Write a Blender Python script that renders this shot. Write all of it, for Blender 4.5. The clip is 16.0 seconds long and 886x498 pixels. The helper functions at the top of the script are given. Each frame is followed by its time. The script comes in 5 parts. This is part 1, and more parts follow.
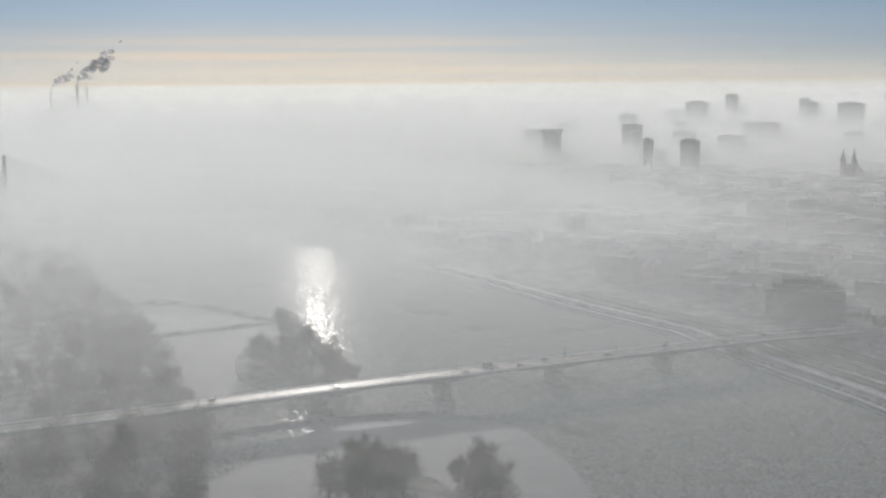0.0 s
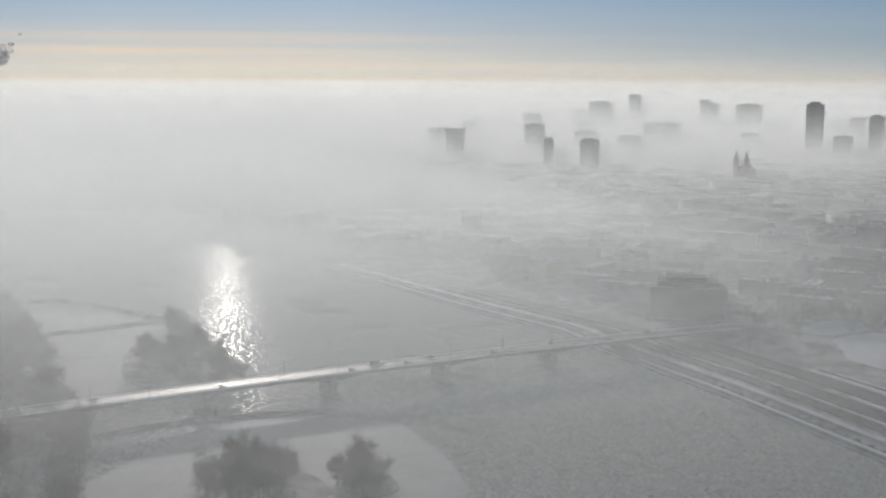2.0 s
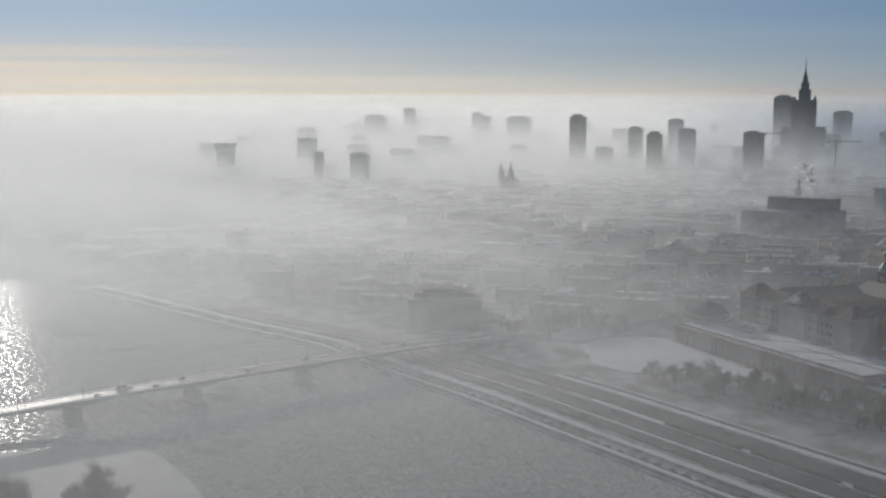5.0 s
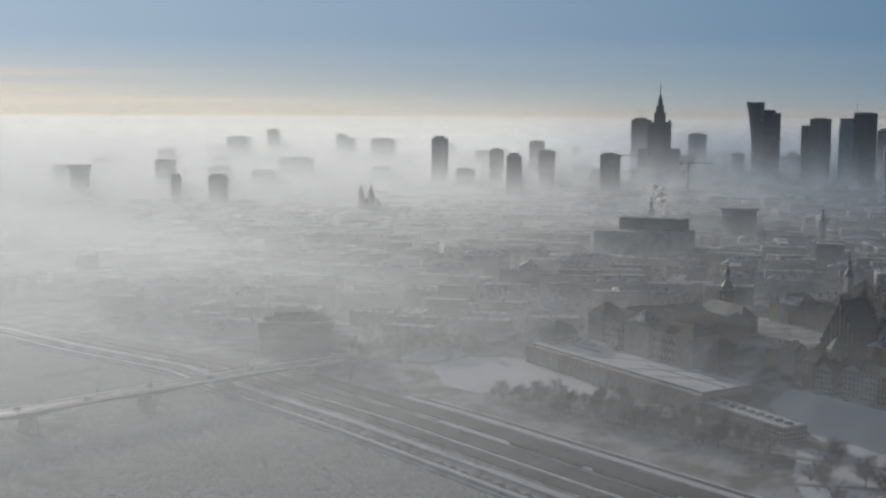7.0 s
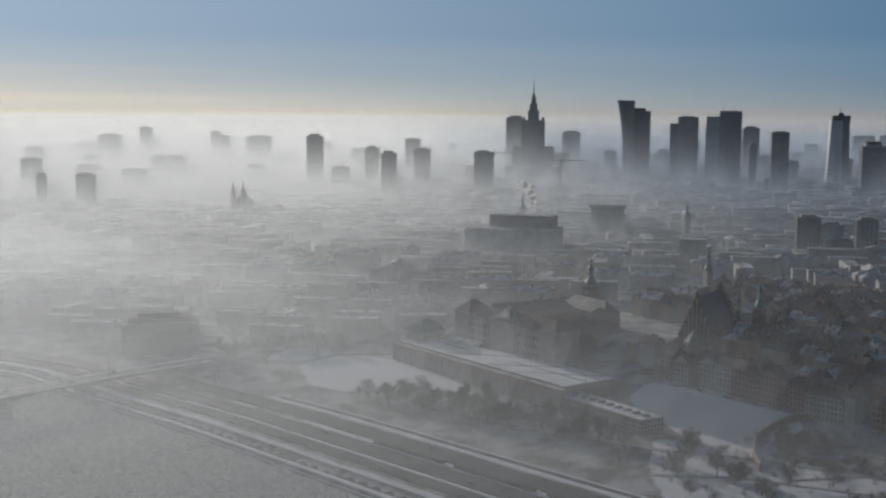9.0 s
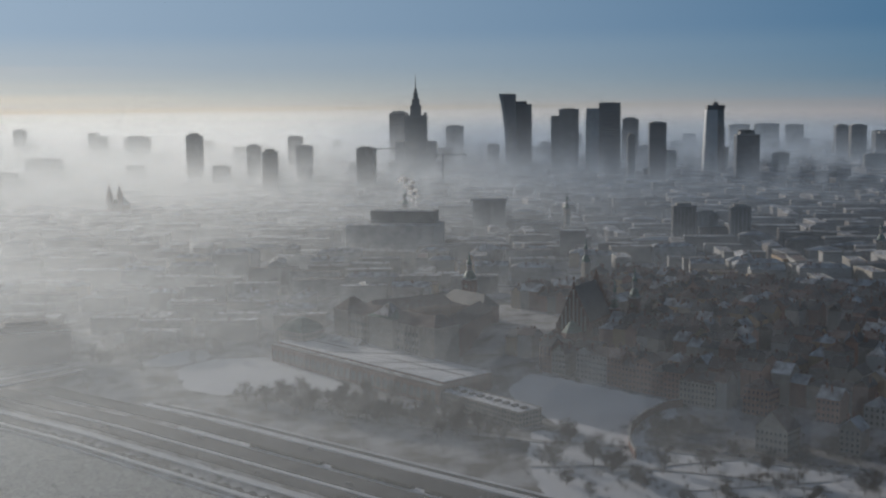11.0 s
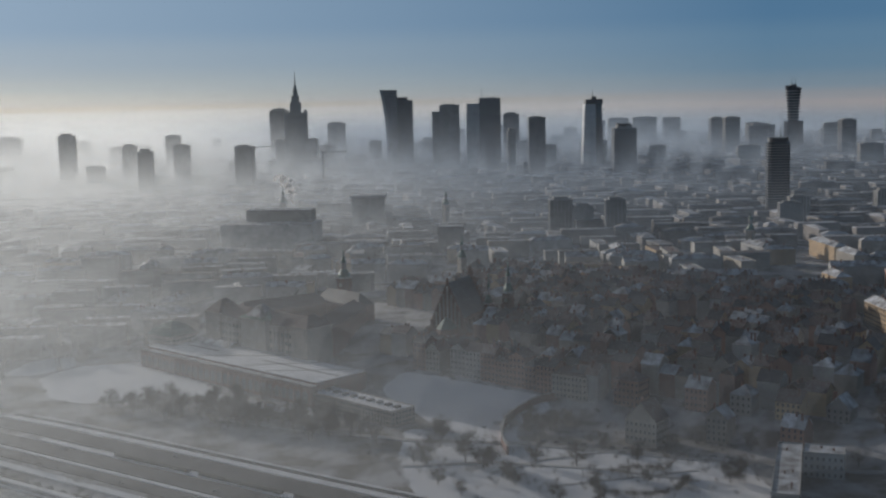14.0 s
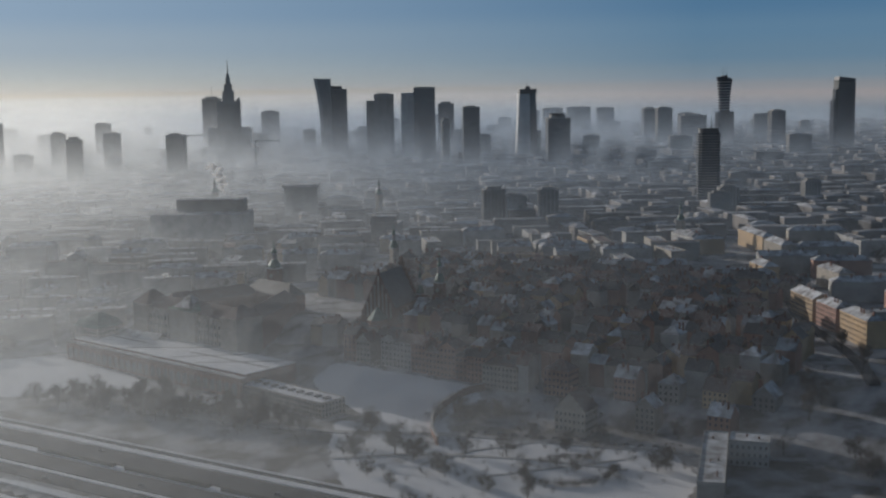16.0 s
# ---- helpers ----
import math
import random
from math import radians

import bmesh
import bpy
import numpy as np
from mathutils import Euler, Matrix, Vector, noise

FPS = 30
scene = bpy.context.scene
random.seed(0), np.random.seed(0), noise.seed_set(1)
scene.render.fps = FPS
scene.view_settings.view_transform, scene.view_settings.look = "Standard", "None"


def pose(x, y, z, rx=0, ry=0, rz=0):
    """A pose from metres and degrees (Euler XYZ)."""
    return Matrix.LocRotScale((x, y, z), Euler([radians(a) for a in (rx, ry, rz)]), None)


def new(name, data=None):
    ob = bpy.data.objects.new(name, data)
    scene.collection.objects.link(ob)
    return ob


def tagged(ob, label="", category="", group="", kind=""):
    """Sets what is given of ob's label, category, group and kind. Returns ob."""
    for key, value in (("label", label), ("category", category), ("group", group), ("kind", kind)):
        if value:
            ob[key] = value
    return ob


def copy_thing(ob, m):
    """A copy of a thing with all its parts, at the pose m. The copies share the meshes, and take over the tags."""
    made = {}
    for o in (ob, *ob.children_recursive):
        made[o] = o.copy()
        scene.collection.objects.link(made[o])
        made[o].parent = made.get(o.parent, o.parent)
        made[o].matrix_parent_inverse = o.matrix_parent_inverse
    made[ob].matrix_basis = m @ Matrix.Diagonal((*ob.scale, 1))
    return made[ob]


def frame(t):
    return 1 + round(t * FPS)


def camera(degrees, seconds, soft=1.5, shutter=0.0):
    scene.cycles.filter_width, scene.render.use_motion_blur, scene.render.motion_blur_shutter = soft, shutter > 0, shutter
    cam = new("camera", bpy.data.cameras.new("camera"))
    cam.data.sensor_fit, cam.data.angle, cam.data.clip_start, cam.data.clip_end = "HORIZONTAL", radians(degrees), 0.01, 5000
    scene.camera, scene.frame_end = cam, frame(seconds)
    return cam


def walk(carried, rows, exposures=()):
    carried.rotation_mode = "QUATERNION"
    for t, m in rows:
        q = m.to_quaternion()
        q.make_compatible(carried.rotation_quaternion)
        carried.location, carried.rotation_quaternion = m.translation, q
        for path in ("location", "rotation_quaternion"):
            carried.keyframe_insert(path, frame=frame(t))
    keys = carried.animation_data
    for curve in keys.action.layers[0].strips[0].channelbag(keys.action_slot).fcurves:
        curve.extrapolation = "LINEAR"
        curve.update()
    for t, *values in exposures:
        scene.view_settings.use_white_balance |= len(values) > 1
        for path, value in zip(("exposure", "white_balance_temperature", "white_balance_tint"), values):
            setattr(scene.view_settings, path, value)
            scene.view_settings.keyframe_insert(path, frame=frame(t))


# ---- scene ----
# x runs west, y south, z up; z = 0 is the river
cam = camera(39.71, 16.0, soft=2.3)
ROWS = [
    (0.0, -254.51, -333.02, 198.42, 10.237, -7.952, 0.451),
    (0.5, -250.35, -334.35, 198.94, 9.623, -8.028, 0.576),
    (1.0, -246.24, -335.64, 199.39, 8.692, -8.071, 0.559),
    (1.5, -241.94, -336.61, 199.77, 7.605, -8.074, 0.157),
    (2.0, -237.80, -337.18, 200.11, 6.165, -8.078, -0.205),
    (2.5, -233.89, -337.15, 200.38, 4.631, -8.057, -0.192),
    (3.0, -229.84, -336.79, 200.64, 2.885, -7.981, -0.110),
    (3.5, -225.75, -336.55, 200.91, 1.250, -7.853, -0.041),
    (4.0, -221.55, -336.54, 201.30, -0.500, -7.700, 0.024),
    (4.5, -217.57, -336.99, 201.72, -2.110, -7.590, 0.061),
    (5.0, -213.94, -337.71, 201.99, -3.872, -7.443, -0.033),
    (7.5, -195.15, -335.85, 202.03, -11.315, -6.273, -0.355),
    (8.0, -192.42, -337.17, 202.38, -12.698, -6.278, -0.428),
    (8.5, -189.75, -338.40, 202.71, -14.029, -6.385, -0.439),
    (9.0, -186.89, -339.48, 203.05, -15.469, -6.524, -0.392),
    (11.5, -173.22, -337.00, 203.16, -21.889, -6.753, 0.898),
    (12.0, -170.79, -336.27, 202.93, -22.941, -6.765, 1.064),
    (12.5, -168.48, -335.48, 202.79, -23.816, -6.761, 1.210),
    (13.0, -166.13, -335.06, 202.81, -24.649, -6.776, 1.316),
    (13.5, -163.95, -334.97, 202.88, -25.346, -6.842, 1.325),
    (14.0, -161.90, -335.06, 202.92, -26.042, -6.994, 1.226),
    (14.5, -160.31, -334.87, 203.14, -26.700, -7.238, 1.049),
    (15.0, -159.08, -334.64, 203.26, -27.463, -7.484, 0.939),
    (15.5, -158.13, -334.45, 203.21, -28.214, -7.585, 0.903),
    (16.0, -157.37, -334.16, 203.30, -29.005, -7.554, 0.903),
]
EXPOSURES = [(0.0, 0.0), (16.0, 0.0)]
walk(cam, [(t, pose(x, y, z, 90 + pitch, roll, yaw)) for t, x, y, z, yaw, pitch, roll in ROWS], EXPOSURES)

# ---- light ----
SUN_AZ, SUN_EL = -16.3, 11.5
sun_dir = Vector((math.sin(radians(SUN_AZ)) * math.cos(radians(SUN_EL)), math.cos(radians(SUN_AZ)) * math.cos(radians(SUN_EL)), math.sin(radians(SUN_EL))))
sun_data = bpy.data.lights.new("sun", "SUN")
sun_data.energy, sun_data.angle, sun_data.color = 2.9, radians(0.6), (1.0, 0.95, 0.89)
sun = new("sun", sun_data)
sun.rotation_euler = (-sun_dir).to_track_quat("-Z", "Y").to_euler()


def lin(r, g, b):
    return tuple(((c / 255 + 0.055) / 1.055) ** 2.4 if c > 10 else c / 255 / 12.92 for c in (r, g, b)) + (1.0,)


world = bpy.data.worlds.new("winter_sky")
scene.world = world
world.use_nodes = True
wn, wl = world.node_tree.nodes, world.node_tree.links
wn.clear()


def wnode(kind, **props):
    n = wn.new(kind)
    for k, v in props.items():
        if k == "operation":
            n.operation = v
        elif k == "sky_type":
            n.sky_type = v
        elif k == "data_type":
            n.data_type = v
    return n


def wmath(op, a, b=None, c=None, clamp=False):
    n = wn.new("ShaderNodeMath")
    n.operation, n.use_clamp = op, clamp
    for i, v in enumerate((a, b, c)):
        if v is None:
            continue
        if isinstance(v, (int, float)):
            n.inputs[i].default_value = v
        else:
            wl.new(v, n.inputs[i])
    return n.outputs[0]


def wramp(fac, stops):
    n = wn.new("ShaderNodeValToRGB")
    n.color_ramp.interpolation = "EASE"
    while len(n.color_ramp.elements) < len(stops):
        n.color_ramp.elements.new(0.5)
    for e, (p, col) in zip(n.color_ramp.elements, stops):
        e.position, e.color = p, col
    wl.new(fac, n.inputs[0])
    return n.outputs[0]


def wmix(fac, a, b):
    n = wn.new("ShaderNodeMix")
    n.data_type = "RGBA"
    if isinstance(fac, (int, float)):
        n.inputs[0].default_value = fac
    else:
        wl.new(fac, n.inputs[0])
    for i, v in ((6, a), (7, b)):
        if isinstance(v, tuple):
            n.inputs[i].default_value = v
        else:
            wl.new(v, n.inputs[i])
    return n.outputs[2]


coord = wn.new("ShaderNodeTexCoord")
split = wn.new("ShaderNodeSeparateXYZ")
wl.new(coord.outputs["Generated"], split.inputs[0])
elev = wmath("ADD", wmath("MULTIPLY", wmath("ARCSINE", split.outputs[2]), 180 / math.pi), 0.25)  # degrees above the rim of the haze
# degrees from the sun's bearing, 0 to 180
bearing = wmath("ARCTAN2", split.outputs[0], split.outputs[1])
away = wmath("ABSOLUTE", wmath("SUBTRACT", wmath("MULTIPLY", bearing, 180 / math.pi), SUN_AZ))
side = wmath("DIVIDE", wmath("SUBTRACT", away, 5.0), 52.0, clamp=True)
rise = wmath("DIVIDE", wmath("ADD", elev, 3.0), 15.0, clamp=True)  # -3 to 12 degrees


def at(d):
    return (d + 3.0) / 15.0


sunward = wramp(rise, [(at(-3), lin(226, 228, 226)), (at(-0.5), lin(240, 238, 230)), (at(-0.06), lin(241, 236, 224)), (at(0.05), lin(220, 205, 180)), (at(0.35), lin(214, 208, 194)), (at(1.0), lin(202, 204, 200)), (at(2.2), lin(184, 194, 202)), (at(3.8), lin(166, 185, 204)), (at(12), lin(152, 180, 212))])
leeward = wramp(rise, [(at(-3), lin(98, 112, 126)), (at(-1.1), lin(112, 122, 132)), (at(-0.25), lin(146, 142, 143)), (at(0.05), lin(134, 137, 142)), (at(0.6), lin(114, 132, 146)), (at(1.5), lin(98, 126, 148)), (at(2.6), lin(92, 124, 150)), (at(3.8), lin(80, 116, 147)), (at(12), lin(66, 106, 148))])
low_sky = wmix(side, sunward, leeward)
# thin stratus streaks low on the sunny side
stretch = wn.new("ShaderNodeMapping")
stretch.inputs["Scale"].default_value = (1.3, 1.3, 110.0)
wl.new(coord.outputs["Generated"], stretch.inputs[0])
streak = wn.new("ShaderNodeTexNoise")
streak.inputs["Scale"].default_value, streak.inputs["Detail"].default_value = 1.0, 4.0
wl.new(stretch.outputs[0], streak.inputs[0])
band = wmath("MULTIPLY", wmath("DIVIDE", wmath("SUBTRACT", elev, 0.1), 0.6, clamp=True), wmath("DIVIDE", wmath("SUBTRACT", 2.6, elev), 1.2, clamp=True))
cloud = wmath("MULTIPLY", wmath("MULTIPLY", band, wmath("SUBTRACT", 1.0, wmath("MULTIPLY", side, 2.4), clamp=True)), wmath("MULTIPLY", wmath("SUBTRACT", streak.outputs[0], 0.42), 4.0, clamp=True))
low_sky = wmix(wmath("MULTIPLY", cloud, 0.8), low_sky, lin(232, 212, 190))
nishita = wn.new("ShaderNodeTexSky")
nishita.sky_type, nishita.sun_disc = "NISHITA", False
nishita.sun_elevation, nishita.sun_rotation = radians(SUN_EL), radians(SUN_AZ)
nishita.air_density, nishita.dust_density = 1.0, 2.0
high = wn.new("ShaderNodeVectorMath")
high.operation = "SCALE"
wl.new(nishita.outputs[0], high.inputs[0])
high.inputs["Scale"].default_value = 0.05
sky_colour = wmix(wmath("DIVIDE", wmath("SUBTRACT", elev, 6.0), 12.0, clamp=True), low_sky, high.outputs[0])
back = wn.new("ShaderNodeBackground")
wl.new(sky_colour, back.inputs[0])
back.inputs[1].default_value = 1.0
world_out = wn.new("ShaderNodeOutputWorld")
wl.new(back.outputs[0], world_out.inputs[0])
scene.cycles.transparent_max_bounces = 64

# ---- materials ----


def material(name, colour, other=None, scale=1.0, rough=0.8, bump=0.0, fine=None, metal=0.0, spread=0.0, spec=0.5, island=False):
    """Two-scale mottled surface: colour to other over a noise of that scale (1/m), a finer grain, bump in metres, and a spread of lightness from piece to piece."""
    m = bpy.data.materials.new(name)
    m.use_nodes = True
    nt = m.node_tree
    b = nt.nodes["Principled BSDF"]
    b.inputs["Roughness"].default_value, b.inputs["Metallic"].default_value = rough, metal
    b.inputs["Specular IOR Level"].default_value = spec
    geo = nt.nodes.new("ShaderNodeNewGeometry")
    big = nt.nodes.new("ShaderNodeTexNoise")
    big.inputs["Scale"].default_value, big.inputs["Detail"].default_value = scale, 5.0
    nt.links.new(geo.outputs["Position"], big.inputs["Vector"])
    small = nt.nodes.new("ShaderNodeTexNoise")
    small.inputs["Scale"].default_value, small.inputs["Detail"].default_value = fine or scale * 9.0, 3.0
    nt.links.new(geo.outputs["Position"], small.inputs["Vector"])
    ramp = nt.nodes.new("ShaderNodeValToRGB")
    ramp.color_ramp.elements[0].position, ramp.color_ramp.elements[1].position = 0.35, 0.65
    ramp.color_ramp.elements[0].color = (*colour, 1.0)
    ramp.color_ramp.elements[1].color = (*(other or [c * 0.75 for c in colour]), 1.0)
    nt.links.new(big.outputs[0], ramp.inputs[0])
    grain = nt.nodes.new("ShaderNodeMapRange")
    grain.inputs["To Min"].default_value, grain.inputs["To Max"].default_value = 0.72, 1.28
    nt.links.new(small.outputs[0], grain.inputs["Value"])
    value = grain.outputs[0]
    if spread:
        info = nt.nodes.new("ShaderNodeObjectInfo")
        vary = nt.nodes.new("ShaderNodeMapRange")
        vary.inputs["To Min"].default_value, vary.inputs["To Max"].default_value = 1.0 - spread, 1.0 + spread
        nt.links.new(geo.outputs["Random Per Island"] if island else info.outputs["Random"], vary.inputs["Value"])
        times_ = nt.nodes.new("ShaderNodeMath")
        times_.operation = "MULTIPLY"
        nt.links.new(value, times_.inputs[0])
        nt.links.new(vary.outputs[0], times_.inputs[1])
        value = times_.outputs[0]
    scaled = nt.nodes.new("ShaderNodeVectorMath")
    scaled.operation = "SCALE"
    nt.links.new(ramp.outputs[0], scaled.inputs[0])
    nt.links.new(value, scaled.inputs["Scale"])
    nt.links.new(scaled.outputs[0], b.inputs["Base Color"])
    if bump:
        bp = nt.nodes.new("ShaderNodeBump")
        bp.inputs["Strength"].default_value, bp.inputs["Distance"].default_value = 1.0, bump
        nt.links.new(small.outputs[0], bp.inputs["Height"])
        nt.links.new(bp.outputs[0], b.inputs["Normal"])
    return m


SNOW = material("snow", (0.74, 0.74, 0.77), (0.62, 0.62, 0.65), 0.05, 0.7, 0.15, 0.6)
ROOF_SNOW = material("roof_snow", (0.56, 0.58, 0.62), (0.2, 0.19, 0.19), 0.16, 0.75, 0.1, 0.9, spread=0.2)
GROUND = material("snowy_ground", (0.4, 0.395, 0.41), (0.13, 0.12, 0.11), 0.05, 0.85, 0.2, 0.25)
GROUND.node_tree.nodes["Color Ramp"].color_ramp.elements[0].position, GROUND.node_tree.nodes["Color Ramp"].color_ramp.elements[1].position = 0.4, 0.62


def snow_over(m):
    """Deep open snow where the ground's open_snow value is high, with a ragged rim."""
    nt = m.node_tree
    where = nt.nodes.new("ShaderNodeAttribute")
    where.attribute_name = "open_snow"
    geo = nt.nodes.new("ShaderNodeNewGeometry")
    ragged = nt.nodes.new("ShaderNodeTexNoise")
    ragged.inputs["Scale"].default_value, ragged.inputs["Detail"].default_value = 0.12, 4.0
    nt.links.new(geo.outputs["Position"], ragged.inputs["Vector"])
    total = nt.nodes.new("ShaderNodeMath")
    total.operation = "MULTIPLY_ADD"
    nt.links.new(ragged.outputs[0], total.inputs[0])
    total.inputs[1].default_value = 0.5
    nt.links.new(where.outputs["Fac"], total.inputs[2])
    rim = nt.nodes.new("ShaderNodeMapRange")
    rim.inputs["From Min"].default_value, rim.inputs["From Max"].default_value = 0.68, 0.82
    nt.links.new(total.outputs[0], rim.inputs["Value"])
    mix = nt.nodes.new("ShaderNodeMix")
    mix.data_type = "RGBA"
    nt.links.new(rim.outputs[0], mix.inputs[0])
    b = nt.nodes["Principled BSDF"]
    nt.links.new(b.inputs["Base Color"].links[0].from_socket, mix.inputs[6])
    mix.inputs[7].default_value = (0.72, 0.72, 0.75, 1)
    nt.links.new(mix.outputs[2], b.inputs["Base Color"])


snow_over(GROUND)
ASPHALT = material("asphalt", (0.045, 0.045, 0.048), (0.07, 0.07, 0.074), 0.08, 0.75, 0.0, 1.2, spec=0.12)
DECK = material("bridge_asphalt", (0.1, 0.1, 0.105), (0.2, 0.2, 0.205), 0.15, 0.5, 0.0, 1.5, spec=0.18)
GRAVEL = material("trodden_gravel", (0.15, 0.14, 0.135), (0.22, 0.21, 0.21), 0.2, 0.9, 0.0, 1.0)
PATH = material("packed_snow_path", (0.44, 0.43, 0.43), (0.32, 0.31, 0.31), 0.1, 0.9, 0.0, 1.0)
STEEL = material("painted_steel", (0.16, 0.18, 0.18), (0.11, 0.12, 0.12), 0.3, 0.5)
STONE = material("grey_stone", (0.4, 0.39, 0.37), (0.29, 0.28, 0.27), 0.3, 0.85, 0.05)
CONCRETE = material("concrete", (0.36, 0.35, 0.34), (0.25, 0.25, 0.25), 0.1, 0.85, 0.0, 0.9, spread=0.25)
BRICK = material("red_brick", (0.19, 0.09, 0.065), (0.13, 0.07, 0.055), 0.3, 0.9, 0.03, 2.0)
TILE = material("roof_tiles", (0.13, 0.075, 0.06), (0.19, 0.165, 0.165), 0.7, 0.85, 0.05, 3.5, spread=0.3)
PLASTER = material("pale_plaster", (0.36, 0.32, 0.27), (0.27, 0.245, 0.215), 0.15, 0.85, 0.0, 1.5, spread=0.25)
OCHRE = material("ochre_plaster", (0.4, 0.28, 0.16), (0.32, 0.23, 0.14), 0.15, 0.85, 0.0, 1.5, spread=0.25)
ROSE = material("rose_plaster", (0.3, 0.17, 0.13), (0.24, 0.14, 0.11), 0.15, 0.85, 0.0, 1.5, spread=0.25)
GREYWALL = material("grey_render", (0.32, 0.31, 0.29), (0.24, 0.23, 0.22), 0.12, 0.85, 0.0, 1.2, spread=0.3)
COPPER = material("green_copper", (0.12, 0.2, 0.17), (0.08, 0.13, 0.11), 0.3, 0.6)
SLATE = material("dark_slate", (0.06, 0.06, 0.065), (0.1, 0.1, 0.105), 0.3, 0.6)
GLASS = material("dark_glass", (0.03, 0.035, 0.045), (0.05, 0.055, 0.065), 0.08, 0.12, spec=0.8)
BARK = material("bark", (0.06, 0.045, 0.035), (0.035, 0.028, 0.022), 0.8, 0.95)
TWIG = material("bare_twigs", (0.075, 0.055, 0.042), (0.045, 0.035, 0.028), 0.15, 1.0, spread=0.3)
FAR_WALL = material("far_walls", (0.2, 0.18, 0.165), (0.14, 0.13, 0.125), 0.05, 0.9, 0.0, 0.4, spread=0.55, island=True)
FAR_ROOF = material("far_roofs", (0.46, 0.47, 0.5), (0.15, 0.14, 0.14), 0.04, 0.85, 0.0, 0.3, spread=0.5, island=True)
WINDOW = material("window_glass", (0.04, 0.045, 0.055), (0.07, 0.075, 0.09), 0.3, 0.15, spread=0.4)
CARPAINT = material("car_paint", (0.08, 0.085, 0.1), (0.06, 0.06, 0.07), 0.5, 0.3, spread=0.8)
RUBBER = material("rubber", (0.02, 0.02, 0.02), (0.03, 0.03, 0.03), 1.0, 0.9)
PALESTEEL = material("pale_cladding", (0.5, 0.5, 0.5), (0.4, 0.4, 0.41), 0.1, 0.4, spread=0.15)
HEDGE = material("dark_hedge", (0.035, 0.035, 0.025), (0.07, 0.065, 0.05), 0.4, 1.0)


def steam():
    """Steam: white, letting light through its edges."""
    m = bpy.data.materials.new("steam")
    m.use_nodes = True
    nt = m.node_tree
    nt.nodes.clear()
    out, mix = nt.nodes.new("ShaderNodeOutputMaterial"), nt.nodes.new("ShaderNodeMixShader")
    d, t = nt.nodes.new("ShaderNodeBsdfDiffuse"), nt.nodes.new("ShaderNodeBsdfTranslucent")
    d.inputs[0].default_value, t.inputs[0].default_value = (0.9, 0.89, 0.89, 1), (0.9, 0.89, 0.88, 1)
    mix.inputs[0].default_value = 0.7
    nt.links.new(d.outputs[0], mix.inputs[1])
    nt.links.new(t.outputs[0], mix.inputs[2])
    thin, veil = nt.nodes.new("ShaderNodeBsdfTransparent"), nt.nodes.new("ShaderNodeMixShader")
    veil.inputs[0].default_value = 0.65
    nt.links.new(thin.outputs[0], veil.inputs[1])
    nt.links.new(mix.outputs[0], veil.inputs[2])
    nt.links.new(veil.outputs[0], out.inputs[0])
    return m


SMOKE = steam()


